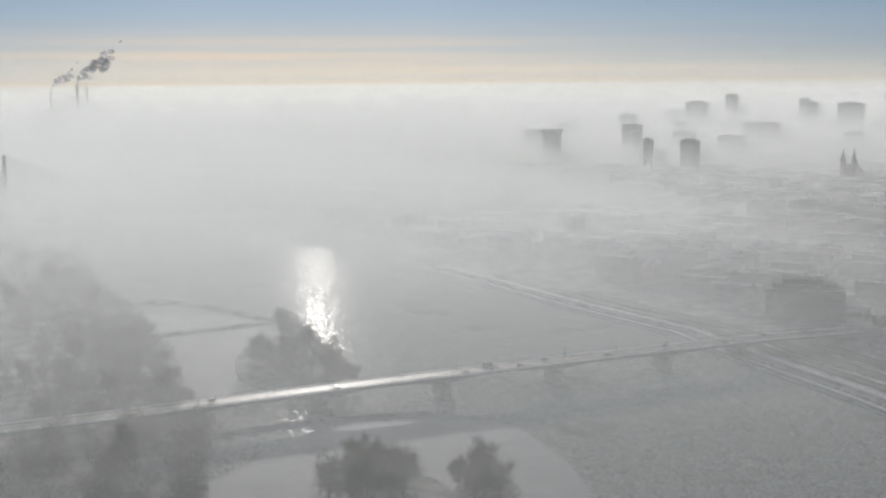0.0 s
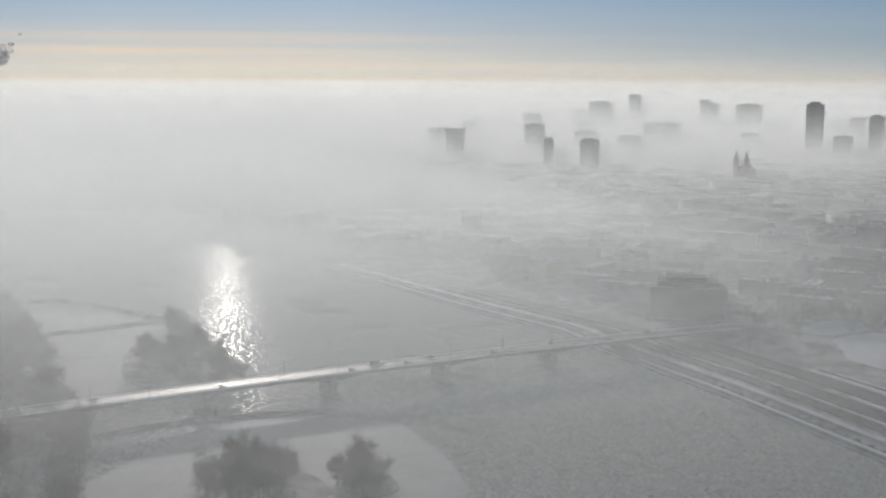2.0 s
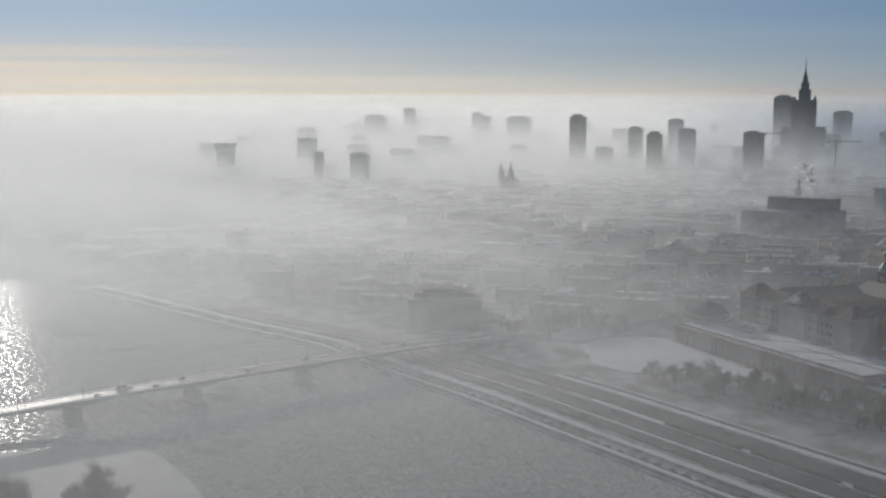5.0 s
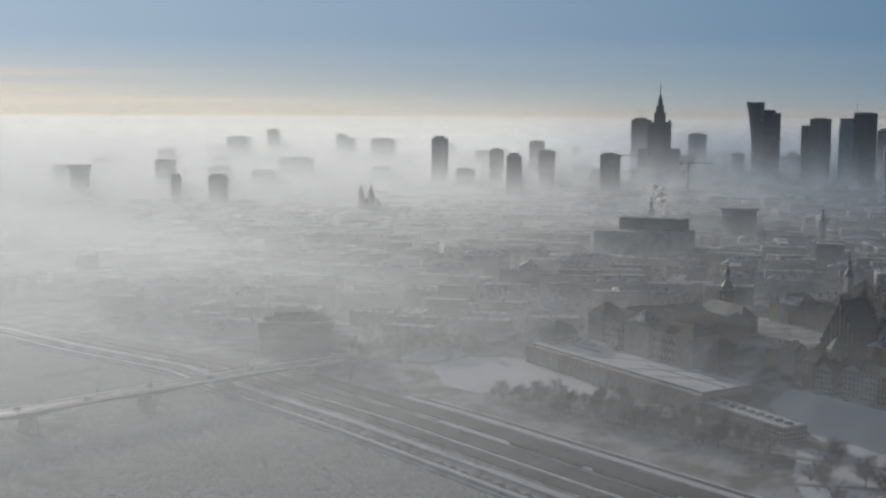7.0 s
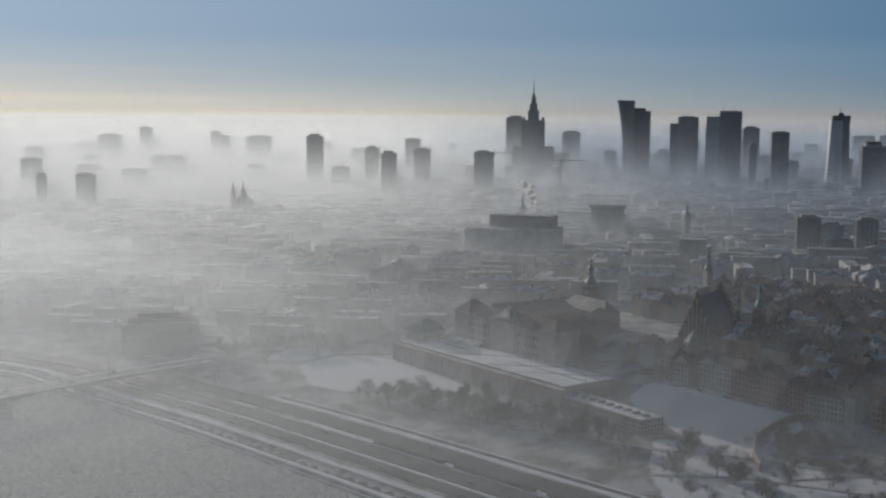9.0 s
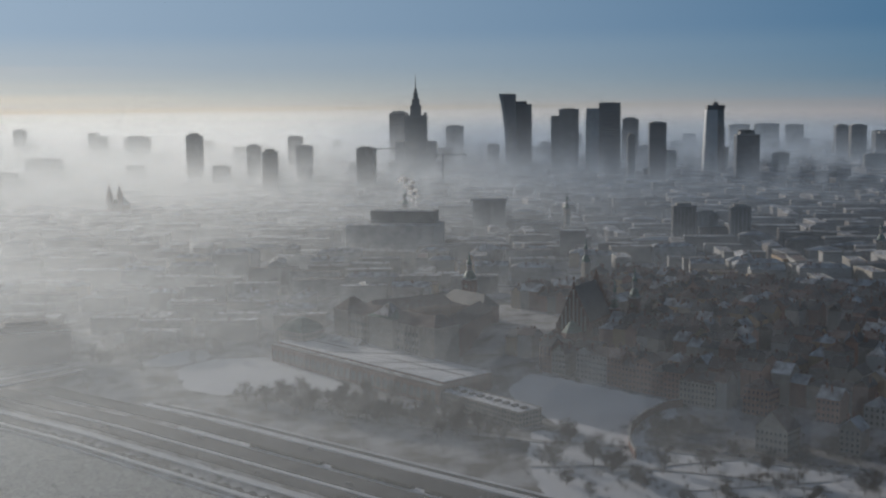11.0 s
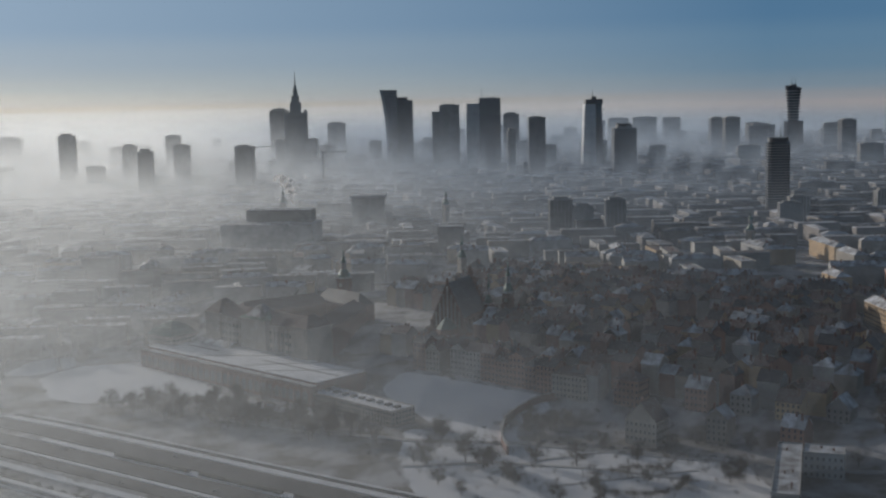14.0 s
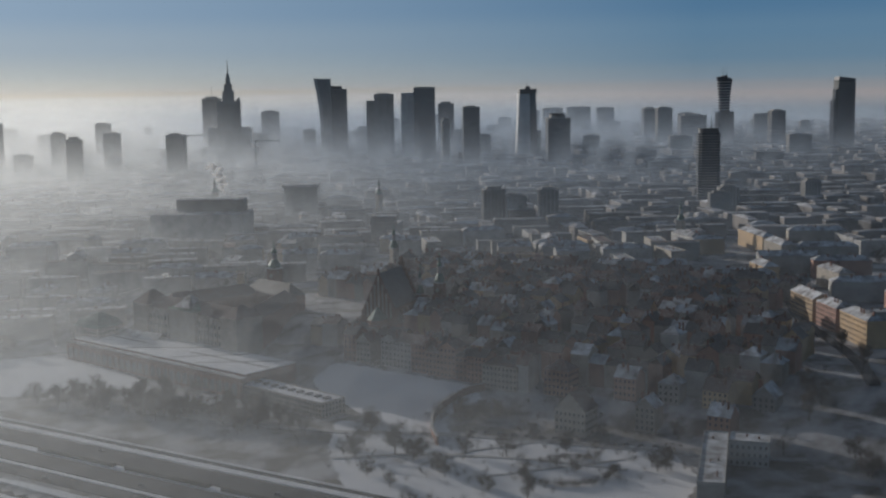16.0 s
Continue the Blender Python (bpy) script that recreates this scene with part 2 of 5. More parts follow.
def river_ice():
    """Grey river ice: broken floes with snow on them, dark smooth water between, one sheet."""
    m = bpy.data.materials.new("river_ice")
    m.use_nodes = True
    nt = m.node_tree
    b = nt.nodes["Principled BSDF"]
    geo = nt.nodes.new("ShaderNodeNewGeometry")
    warp = nt.nodes.new("ShaderNodeTexNoise")
    warp.inputs["Scale"].default_value, warp.inputs["Detail"].default_value = 0.03, 3.0
    nt.links.new(geo.outputs["Position"], warp.inputs["Vector"])
    push = nt.nodes.new("ShaderNodeVectorMath")
    push.operation = "MULTIPLY_ADD"
    nt.links.new(warp.outputs["Color"], push.inputs[0])
    push.inputs[1].default_value = (9.0, 9.0, 0.0)
    nt.links.new(geo.outputs["Position"], push.inputs[2])
    cells = nt.nodes.new("ShaderNodeTexVoronoi")
    cells.feature = "DISTANCE_TO_EDGE"
    cells.inputs["Scale"].default_value = 0.3
    nt.links.new(push.outputs[0], cells.inputs["Vector"])
    tone = nt.nodes.new("ShaderNodeTexVoronoi")
    tone.inputs["Scale"].default_value = 0.3
    nt.links.new(push.outputs[0], tone.inputs["Vector"])
    broad = nt.nodes.new("ShaderNodeTexNoise")
    broad.inputs["Scale"].default_value, broad.inputs["Detail"].default_value = 0.012, 6.0
    nt.links.new(geo.outputs["Position"], broad.inputs["Vector"])
    gap = nt.nodes.new("ShaderNodeMapRange")
    gap.inputs["From Min"].default_value, gap.inputs["From Max"].default_value = 0.02, 0.09
    nt.links.new(cells.outputs["Distance"], gap.inputs["Value"])
    open_ = nt.nodes.new("ShaderNodeMapRange")
    open_.inputs["From Min"].default_value, open_.inputs["From Max"].default_value = 0.33, 0.40
    nt.links.new(broad.outputs[0], open_.inputs["Value"])
    floe = nt.nodes.new("ShaderNodeMath")
    floe.operation = "MULTIPLY"
    nt.links.new(gap.outputs[0], floe.inputs[0])
    nt.links.new(open_.outputs[0], floe.inputs[1])
    sep = nt.nodes.new("ShaderNodeSeparateColor")
    nt.links.new(tone.outputs["Color"], sep.inputs[0])
    wet = nt.nodes.new("ShaderNodeMapRange")  # some of the ice is awash
    wet.inputs["From Min"].default_value, wet.inputs["From Max"].default_value = 0.55, 0.6
    film = nt.nodes.new("ShaderNodeTexNoise")
    film.inputs["Scale"].default_value, film.inputs["Detail"].default_value = 0.3, 4.0
    nt.links.new(geo.outputs["Position"], film.inputs["Vector"])
    nt.links.new(film.outputs[0], wet.inputs["Value"])
    ice = nt.nodes.new("ShaderNodeValToRGB")
    ice.color_ramp.elements[0].color, ice.color_ramp.elements[1].color = (0.44, 0.44, 0.415, 1), (0.58, 0.575, 0.55, 1)
    nt.links.new(sep.outputs[0], ice.inputs[0])
    mix = nt.nodes.new("ShaderNodeMix")
    mix.data_type = "RGBA"
    nt.links.new(floe.outputs[0], mix.inputs[0])
    mix.inputs[6].default_value = (0.24, 0.245, 0.24, 1)
    nt.links.new(ice.outputs[0], mix.inputs[7])
    nt.links.new(mix.outputs[2], b.inputs["Base Color"])
    gloss = nt.nodes.new("ShaderNodeMapRange")
    gloss.inputs["To Min"].default_value, gloss.inputs["To Max"].default_value = 0.5, 0.2
    nt.links.new(wet.outputs[0], gloss.inputs["Value"])
    nt.links.new(gloss.outputs[0], b.inputs["Roughness"])
    shine = nt.nodes.new("ShaderNodeMapRange")
    shine.inputs["To Min"].default_value, shine.inputs["To Max"].default_value = 0.0002, 0.0035
    nt.links.new(wet.outputs[0], shine.inputs["Value"])
    nt.links.new(shine.outputs[0], b.inputs["Specular IOR Level"])
    rip = nt.nodes.new("ShaderNodeTexNoise")
    rip.inputs["Scale"].default_value, rip.inputs["Detail"].default_value = 1.1, 4.0
    nt.links.new(geo.outputs["Position"], rip.inputs["Vector"])
    bp = nt.nodes.new("ShaderNodeBump")
    bp.inputs["Distance"].default_value = 0.008
    nt.links.new(rip.outputs[0], bp.inputs["Height"])
    nt.links.new(bp.outputs[0], b.inputs["Normal"])
    return m


ICE = river_ice()
SMOOTH_ICE = material("smooth_ice", (0.5, 0.49, 0.5), (0.4, 0.39, 0.4), 0.03, 0.7, 0.03, 0.5, spec=0.1)


def haze_material(name, depth, least, tall, far_dim):
    """Thin veil of haze: white scattering, thinning with height, denser over the river than over the western town, its
    colour dimmed westward in place of weaker scattering; depth is its optical depth at the ground, least its share over
    the western town, tall the height in which it thins out, and the last value scales its whiteness over the river,
    lowered far off to dim the sunlit fog.
    """
    m = bpy.data.materials.new(name)
    m.use_nodes = True
    nt = m.node_tree
    nt.nodes.clear()

    def num(op, a, b=None, clamp=False):
        n = nt.nodes.new("ShaderNodeMath")
        n.operation, n.use_clamp = op, clamp
        for i, v in enumerate((a, b)):
            if v is None:
                continue
            if isinstance(v, (int, float)):
                n.inputs[i].default_value = v
            else:
                nt.links.new(v, n.inputs[i])
        return n.outputs[0]

    def eased(value, lo, hi, first, last):
        n = nt.nodes.new("ShaderNodeMapRange")
        n.interpolation_type = "SMOOTHSTEP"
        n.inputs["From Min"].default_value, n.inputs["From Max"].default_value = lo, hi
        n.inputs["To Min"].default_value, n.inputs["To Max"].default_value = first, last
        nt.links.new(value, n.inputs["Value"])
        return n.outputs[0]

    out = nt.nodes.new("ShaderNodeOutputMaterial")
    geo = nt.nodes.new("ShaderNodeNewGeometry")
    xyz = nt.nodes.new("ShaderNodeSeparateXYZ")
    nt.links.new(geo.outputs["Position"], xyz.inputs[0])
    stretch_ = nt.nodes.new("ShaderNodeMapping")
    stretch_.inputs["Scale"].default_value = (1, 1, 2.5)
    nt.links.new(geo.outputs["Position"], stretch_.inputs[0])
    puff = nt.nodes.new("ShaderNodeTexNoise")
    puff.inputs["Scale"].default_value, puff.inputs["Detail"].default_value = 0.0028, 3.0
    nt.links.new(stretch_.outputs[0], puff.inputs["Vector"])
    cloudy = num("ADD", num("MULTIPLY", puff.outputs[0], HAZE_UNEVEN), 1.0 - 0.5 * HAZE_UNEVEN)
    layer = num("EXPONENT", num("DIVIDE", xyz.outputs[2], -tall))
    veil = num("MULTIPLY", num("SUBTRACT", 1.0, num("DIVIDE", xyz.outputs[2], HAZE_CEILING), clamp=True), HAZE_TAIL)
    lift = num("ADD", num("DIVIDE", xyz.outputs[2], 40.0), 0.05, clamp=True)  # it drifts a little above the ground
    thin = num("MULTIPLY", num("ADD", layer, veil), lift)
    across = num("SUBTRACT", xyz.outputs[0], num("MULTIPLY", xyz.outputs[1], 0.3))
    west = eased(across, -650.0, 180.0, 1.0, least)
    tau = num("MULTIPLY", num("MULTIPLY", num("MULTIPLY", thin, cloudy), west), depth)
    alpha = num("SUBTRACT", 1.0, num("EXPONENT", num("MULTIPLY", tau, -1.0)))
    # the colour darkens westward, painting in the haze's weaker glow away from the sun
    west_dimming = eased(num("SUBTRACT", xyz.outputs[0], num("MULTIPLY", xyz.outputs[1], 0.25)), -300.0, 520.0, 0.0, 1.0)
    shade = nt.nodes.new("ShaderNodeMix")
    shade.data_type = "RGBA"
    nt.links.new(west_dimming, shade.inputs[0])
    shade.inputs[6].default_value, shade.inputs[7].default_value = tuple(c * far_dim for c in HAZE_BRIGHT[:3]) + (1,), HAZE_DIMMED
    clear = nt.nodes.new("ShaderNodeBsdfTransparent")
    trans = nt.nodes.new("ShaderNodeBsdfTranslucent")
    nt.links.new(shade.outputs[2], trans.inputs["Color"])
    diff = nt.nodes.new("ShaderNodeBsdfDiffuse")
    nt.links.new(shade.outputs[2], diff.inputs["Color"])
    both = nt.nodes.new("ShaderNodeMixShader")
    both.inputs[0].default_value = 0.15
    nt.links.new(trans.outputs[0], both.inputs[1])
    nt.links.new(diff.outputs[0], both.inputs[2])
    mix = nt.nodes.new("ShaderNodeMixShader")
    nt.links.new(alpha, mix.inputs[0])
    nt.links.new(clear.outputs[0], mix.inputs[1])
    nt.links.new(both.outputs[0], mix.inputs[2])
    nt.links.new(mix.outputs[0], out.inputs[0])
    return m


HAZE_CEILING = 260.0
HAZE_DENSITY = 0.0195  # per metre at the foot of the layer
HAZE_TAIL = 0.002
HAZE_UNEVEN = 0.6
# haze colour towards the sun, then its painted-in dimmer tone away from it
HAZE_BRIGHT, HAZE_DIMMED = (0.91, 0.95, 0.975, 1), (0.32, 0.385, 0.475, 1)

# ---- mesh helpers ----


class Geo:
    """Vertices and faces of one mesh."""

    def __init__(self):
        self.v, self.f = [], []

    def add(self, verts, faces):
        k = len(self.v)
        self.v += [tuple(p) for p in verts]
        self.f += [tuple(i + k for i in q) for q in faces]
        return self

    def box(self, x0, x1, y0, y1, z0, z1):
        return self.prism([(x0, y0), (x1, y0), (x1, y1), (x0, y1)], z0, z1)

    def prism(self, ring, z0, z1, top=1.0, lean=(0, 0)):
        """An upright prism over a ring; top: how far it narrows towards its middle, lean: how far its top shifts."""
        n = len(ring)
        cx, cy = sum(p[0] for p in ring) / n, sum(p[1] for p in ring) / n
        low = [(x, y, z0) for x, y in ring]
        high = [(cx + (x - cx) * top + lean[0], cy + (y - cy) * top + lean[1], z1) for x, y in ring]
        faces = [(i, (i + 1) % n, n + (i + 1) % n, n + i) for i in range(n)] + [tuple(range(n, 2 * n)), tuple(reversed(range(n)))]
        return self.add(low + high, faces)

    def round(self, x, y, profile, n=10):
        """A lathed shape: profile of (radius, z) from below to above."""
        verts, faces = [], []
        for r, z in profile:
            verts += [(x + r * math.cos(2 * math.pi * i / n), y + r * math.sin(2 * math.pi * i / n), z) for i in range(n)]
        for j in range(len(profile) - 1):
            faces += [(j * n + i, j * n + (i + 1) % n, (j + 1) * n + (i + 1) % n, (j + 1) * n + i) for i in range(n)]
        faces += [tuple(reversed(range(n))), tuple(range((len(profile) - 1) * n, len(profile) * n))]
        return self.add(verts, faces)

    def gable(self, x0, x1, y0, y1, z, h, over=0.3, thick=0.3):
        """A pitched roof with its ridge along x, as a slab with thickness."""
        x0, x1, ya, yb, ym = x0 - over, x1 + over, y0 - over, y1 + over, (y0 + y1) / 2
        out = []
        for x in (x0, x1):
            out += [(x, ya, z - over * 0.5), (x, ym, z + h), (x, yb, z - over * 0.5), (x, ya, z - over * 0.5 - thick), (x, ym, z + h - thick * 1.3), (x, yb, z - over * 0.5 - thick)]
        return self.add(out, [(0, 6, 7, 1), (1, 7, 8, 2), (3, 4, 10, 9), (4, 5, 11, 10), (0, 1, 4, 3), (1, 2, 5, 4), (6, 9, 10, 7), (7, 10, 11, 8), (0, 3, 9, 6), (2, 8, 11, 5)])

    def hip(self, x0, x1, y0, y1, z, h, over=0.4, inset=None):
        """A hipped roof, its ridge along the longer side."""
        x0, x1, y0, y1 = x0 - over, x1 + over, y0 - over, y1 + over
        w, d = x1 - x0, y1 - y0
        k = (min(w, d) / 2) if inset is None else inset
        if w >= d:
            ridge = [(x0 + k, (y0 + y1) / 2, z + h), (x1 - k, (y0 + y1) / 2, z + h)]
            faces = [(0, 1, 5, 4), (1, 2, 5), (2, 3, 4, 5), (3, 0, 4)]
        else:
            ridge = [((x0 + x1) / 2, y0 + k, z + h), ((x0 + x1) / 2, y1 - k, z + h)]
            faces = [(0, 1, 4), (1, 2, 5, 4), (2, 3, 5), (3, 0, 4, 5)]
        return self.add([(x0, y0, z), (x1, y0, z), (x1, y1, z), (x0, y1, z)] + ridge, faces + [(3, 2, 1, 0)])

    def loft(self, rings):
        """A skin over rings of equally many points, closed at both ends."""
        n, verts, faces = len(rings[0]), [], []
        for r in rings:
            verts += list(r)
        for j in range(len(rings) - 1):
            faces += [(j * n + i, j * n + (i + 1) % n, (j + 1) * n + (i + 1) % n, (j + 1) * n + i) for i in range(n)]
        return self.add(verts, faces + [tuple(reversed(range(n))), tuple(range((len(rings) - 1) * n, len(rings) * n))])

    def turned(self, m):
        self.v = [tuple(m @ Vector(p)) for p in self.v]
        return self

    def join(self, other):
        return self.add(other.v, other.f)

    def tube(self, a, b, ra, rb, n=5):
        a, b = Vector(a), Vector(b)
        q = (b - a).to_track_quat("Z", "Y")
        verts = [a + q @ Vector((ra * math.cos(2 * math.pi * i / n), ra * math.sin(2 * math.pi * i / n), 0)) for i in range(n)]
        verts += [b + q @ Vector((rb * math.cos(2 * math.pi * i / n), rb * math.sin(2 * math.pi * i / n), 0)) for i in range(n)]
        return self.add(verts, [(i, (i + 1) % n, n + (i + 1) % n, n + i) for i in range(n)] + [tuple(range(n, 2 * n))])


def mesh_of(name, geo, *mats):
    me = bpy.data.meshes.new(name)
    me.from_pydata(geo.v, [], geo.f)
    for m in mats:
        me.materials.append(m)
    me.validate()
    return me


def part(name, geo, mat, parent=None, label=""):
    ob = new(name, mesh_of(name, geo, mat))
    ob.parent = parent
    return tagged(ob, label)


def thing(name, m, label, category, group="", kind=""):
    ob = new(name)
    ob.matrix_basis = m
    return tagged(ob, label, category, group, kind)


def structure(name, geo, mat, label, category):
    return tagged(part(name, geo, mat), label, category, kind="structure")


def shared(name, me, parent, m, label=""):
    """One more object on a mesh that others use too."""
    ob = new(name, me)
    ob.parent = parent
    ob.matrix_basis = m
    return tagged(ob, label)


# ---- the land ----
WEST_Y = [-1500, -300, 0, 120, 242, 315, 430, 529, 615, 707, 861, 990, 1157, 1255, 1500, 2100, 5200]
WEST_X = [700, 210, 80, 25, -42, -81, -143, -204, -251, -337, -462, -588, -733, -829, -1080, -1560, -3600]
EAST_Y = [-1500, 100, 212, 294, 384, 473, 542, 676, 858, 1004, 1413, 1812, 2300, 5200]
EAST_X = [-200, -420, -470, -500, -551, -591, -643, -737, -857, -1007, -1290, -1560, -1960, -4100]
SCARP_Y = [-1500, 0, 120, 200, 250, 300, 380, 427, 460, 600, 800, 1000, 1500, 2500, 5200]
SCARP_X = [900, 400, 345, 312, 290, 264, 205, 173, 150, 110, 60, -20, -330, -1000, -2900]


def west_bank(y):
    return np.interp(y, WEST_Y, WEST_X)


def east_bank(y):
    return np.interp(y, EAST_Y, EAST_X)


def height(x, y):
    """Height of the ground; works on arrays."""
    x, y = np.asarray(x, float), np.asarray(y, float)
    d = (x - west_bank(y)) * 0.84
    low = np.interp(d, [-14, -1, 2.5, 3.5, 11, 12.5, 28, 120, 300], [-4, -0.3, 2.2, 3.0, 3.1, 5.6, 6.0, 7.5, 9.0])
    s = (x - np.interp(y, SCARP_Y, SCARP_X)) * 0.9
    west = low + (31.0 - low) * np.interp(s, [-56, -44, -4, 4, 20, 48], [0.0, 0.04, 0.5, 0.54, 0.6, 1.0]) * (d > 20)
    e = (east_bank(y) - x) * 0.84
    east = np.interp(e, [-14, -1, 6, 30, 200], [-4, -0.3, 1.5, 3.5, 5.0])
    mid = (west_bank(y) + east_bank(y)) / 2
    return np.where(x > mid, west, east)


def ground_at(x, y):
    return float(height(x, y))


def grid_steps(lo, a, b, hi, fine, coarse):
    return np.concatenate([np.arange(lo, a, coarse), np.arange(a, b, fine), np.arange(b, hi + 1, coarse)])


gx, gy = grid_steps(-4600, -720, 480, 4600, 5.0, 120.0), grid_steps(-1400, 60, 760, 4900, 5.0, 90.0)
GX, GY = np.meshgrid(gx, gy)
GZ = height(GX, GY)
roll_ = np.array([[noise.noise(Vector((x * 0.02, y * 0.02, 0))) for x in gx] for y in gy])
GZ = GZ + roll_ * 0.35 * (GZ > 1.0)
nx = len(gx)
ground_geo = Geo()
ground_geo.v = [tuple(p) for p in np.stack([GX.ravel(), GY.ravel(), GZ.ravel()], 1).tolist()]
ground_geo.f = [(j * nx + i, j * nx + i + 1, (j + 1) * nx + i + 1, (j + 1) * nx + i) for j in range(len(gy) - 1) for i in range(nx - 1)]
ground = structure("ground", ground_geo, GROUND, "snow-covered city ground with bare trodden patches", "ground")
for p in ground.data.polygons:
    p.use_smooth = True
# open snow: the castle garden, the round lawn, the slope and the park
LAWNS = [[(-50, 515), (-34, 486), (47, 462), (60, 470), (30, 590), (-14, 604), (-46, 578)], [(-72, 602), (-40, 645), (-10, 640), (-14, 610), (-45, 590)],
         [(128, 318), (190, 236), (256, 168), (236, 118), (205, 96), (150, 138), (78, 192), (98, 262)], [(146, 350), (150, 405), (172, 418), (196, 372), (226, 318), (216, 296), (190, 292), (172, 262), (150, 300)]]


def inside(x, y, ring):
    hit = False
    for (x0, y0), (x1, y1) in zip(ring, ring[1:] + ring[:1]):
        if (y0 > y) != (y1 > y) and x < (x1 - x0) * (y - y0) / (y1 - y0) + x0:
            hit = not hit
    return hit


cover = ground.data.attributes.new("open_snow", "FLOAT", "POINT")
depths = np.zeros(len(ground_geo.v), np.float32)
for i, (x, y, z) in enumerate(ground_geo.v):
    if -100 < x < 400 and 0 < y < 670:
        depths[i] = sum(inside(x + u, y + v, ring) for u in (-4, 0, 4) for v in (-4, 0, 4) for ring in LAWNS) / 9
cover.data.foreach_set("value", np.minimum(depths, 1.0))

# the frozen river
water_y = np.linspace(-1400, 4900, 64)
water_geo = Geo()
for y in water_y:
    water_geo.v += [(float(east_bank(y)) - 9, float(y), 0.0), (float(west_bank(y)) + 1.5, float(y), 0.0)]
water_geo.f = [(2 * i, 2 * i + 1, 2 * i + 3, 2 * i + 2) for i in range(len(water_y) - 1)]
structure("water", water_geo, ICE, "wide grey river covered with drifting ice floes", "river")


def smooth_ring(points, n=6):
    """A closed smooth outline through points."""
    out, k = [], len(points)
    for i in range(k):
        p0, p1, p2, p3 = (Vector(points[(i + j - 1) % k]) for j in range(4))
        for j in range(n):
            t = j / n
            q = 0.5 * ((2 * p1) + (p2 - p0) * t + (2 * p0 - 5 * p1 + 4 * p2 - p3) * t * t + (3 * p1 - p0 - 3 * p2 + p3) * t ** 3)
            out.append((q.x, q.y))
    return out


def slab(name, ring, z0, z1, mat, label, category):
    return structure(name, Geo().prism(ring, z0, z1, 0.97), mat, label, category)


slab("sheet_ice", smooth_ring([(-470, 250), (-440, 330), (-395, 350), (-345, 356), (-308, 302), (-290, 257), (-284, 225), (-300, 150), (-420, 120), (-480, 180)]), -0.5, 0.06, SMOOTH_ICE, "smooth pale shore ice", "ice")
slab("shore_bar", smooth_ring([(-560, 512), (-540, 585), (-500, 520), (-452, 462), (-444, 414), (-470, 395), (-525, 417)]), -0.5, 0.9, GROUND, "low wooded river island under snow", "island")
slab("backwater_ice", smooth_ring([(-700, 660), (-572, 612), (-560, 520), (-530, 420), (-520, 350), (-560, 380), (-600, 470), (-650, 545)]), -0.5, 0.05, SMOOTH_ICE, "smooth snow-dusted ice of a backwater", "ice")


def dike(name, pts, width, z):
    g = Geo()
    for (x0, y0), (x1, y1) in zip(pts, pts[1:]):
        g.tube((x0, y0, z - width * 0.75), (x1, y1, z - width * 0.75), width, width, 8)
    return structure(name, g, GROUND, "low stone groyne overgrown with bushes", "groyne")


dike("groyne_1", [(-740, 672), (-690, 689), (-640, 668), (-600, 640), (-568, 618)], 5.0, 1.6)
dike("groyne_2", [(-655, 540), (-610, 578), (-570, 616)], 4.5, 1.4)
dike("groyne_3", [(-500, 300), (-455, 338), (-400, 362), (-380, 366)], 4.0, 0.9)

# ---- roads along the bank ----


def ribbon(name, pts, width, lift, mat, label, category, step=12.0):
    """A strip along a line that follows the ground."""
    line = []
    for (x0, y0), (x1, y1) in zip(pts, pts[1:]):
        n = max(1, int(math.hypot(x1 - x0, y1 - y0) / step))
        line += [(x0 + (x1 - x0) * i / n, y0 + (y1 - y0) * i / n) for i in range(n)]
    line.append(pts[-1])
    g = Geo()
    for i, (x, y) in enumerate(line):
        a, b = line[max(0, i - 1)], line[min(len(line) - 1, i + 1)]
        d = Vector((b[0] - a[0], b[1] - a[1])).normalized()
        nx_, ny_ = -d.y * width / 2, d.x * width / 2
        z = max(ground_at(x, y), ground_at(x + nx_, y + ny_), ground_at(x - nx_, y - ny_)) + lift
        g.v += [(x - nx_, y - ny_, z), (x + nx_, y + ny_, z), (x + nx_, y + ny_, z - 0.6), (x - nx_, y - ny_, z - 0.6)]
        if i:
            k = 4 * i
            g.f += [(k - 4, k, k + 1, k - 3), (k - 3, k + 1, k + 2, k - 2), (k, k - 4, k - 1, k + 3)]
    return structure(name, g, mat, label, category)


def bank_line(off, y0, y1, n=24):
    return [(float(west_bank(y)) + off / 0.84, float(y)) for y in np.linspace(y0, y1, n)]


ribbon("quay_edge", bank_line(0.4, 40, 900, 40), 1.1, 0.1, SNOW, "snow lying on the edge stones of the quay", "quay")
ribbon("quay_walk", bank_line(3.6, 40, 900, 40), 3.4, 0.12, SNOW, "snowy riverside walk at the foot of the quay", "walkway")
ribbon("boulevard", bank_line(8.2, 40, 900, 40), 4.6, 0.12, ASPHALT, "cleared riverside boulevard", "walkway")
ribbon("verge_1", bank_line(15.0, 40, 900, 40), 5.6, 0.1, SNOW, "snow-covered verge", "verge")
ribbon("road_1", bank_line(27.0, 40, 760, 40), 10.5, 0.3, ASPHALT, "wet asphalt carriageway of the riverside road", "road")
ribbon("median_1", bank_line(34.2, 40, 485, 24), 2.4, 0.5, SNOW, "snowy median strip", "median")
ribbon("road_2", bank_line(43.8, 40, 760, 40), 15.5, 0.3, ASPHALT, "wet asphalt carriageway of the riverside road", "road")
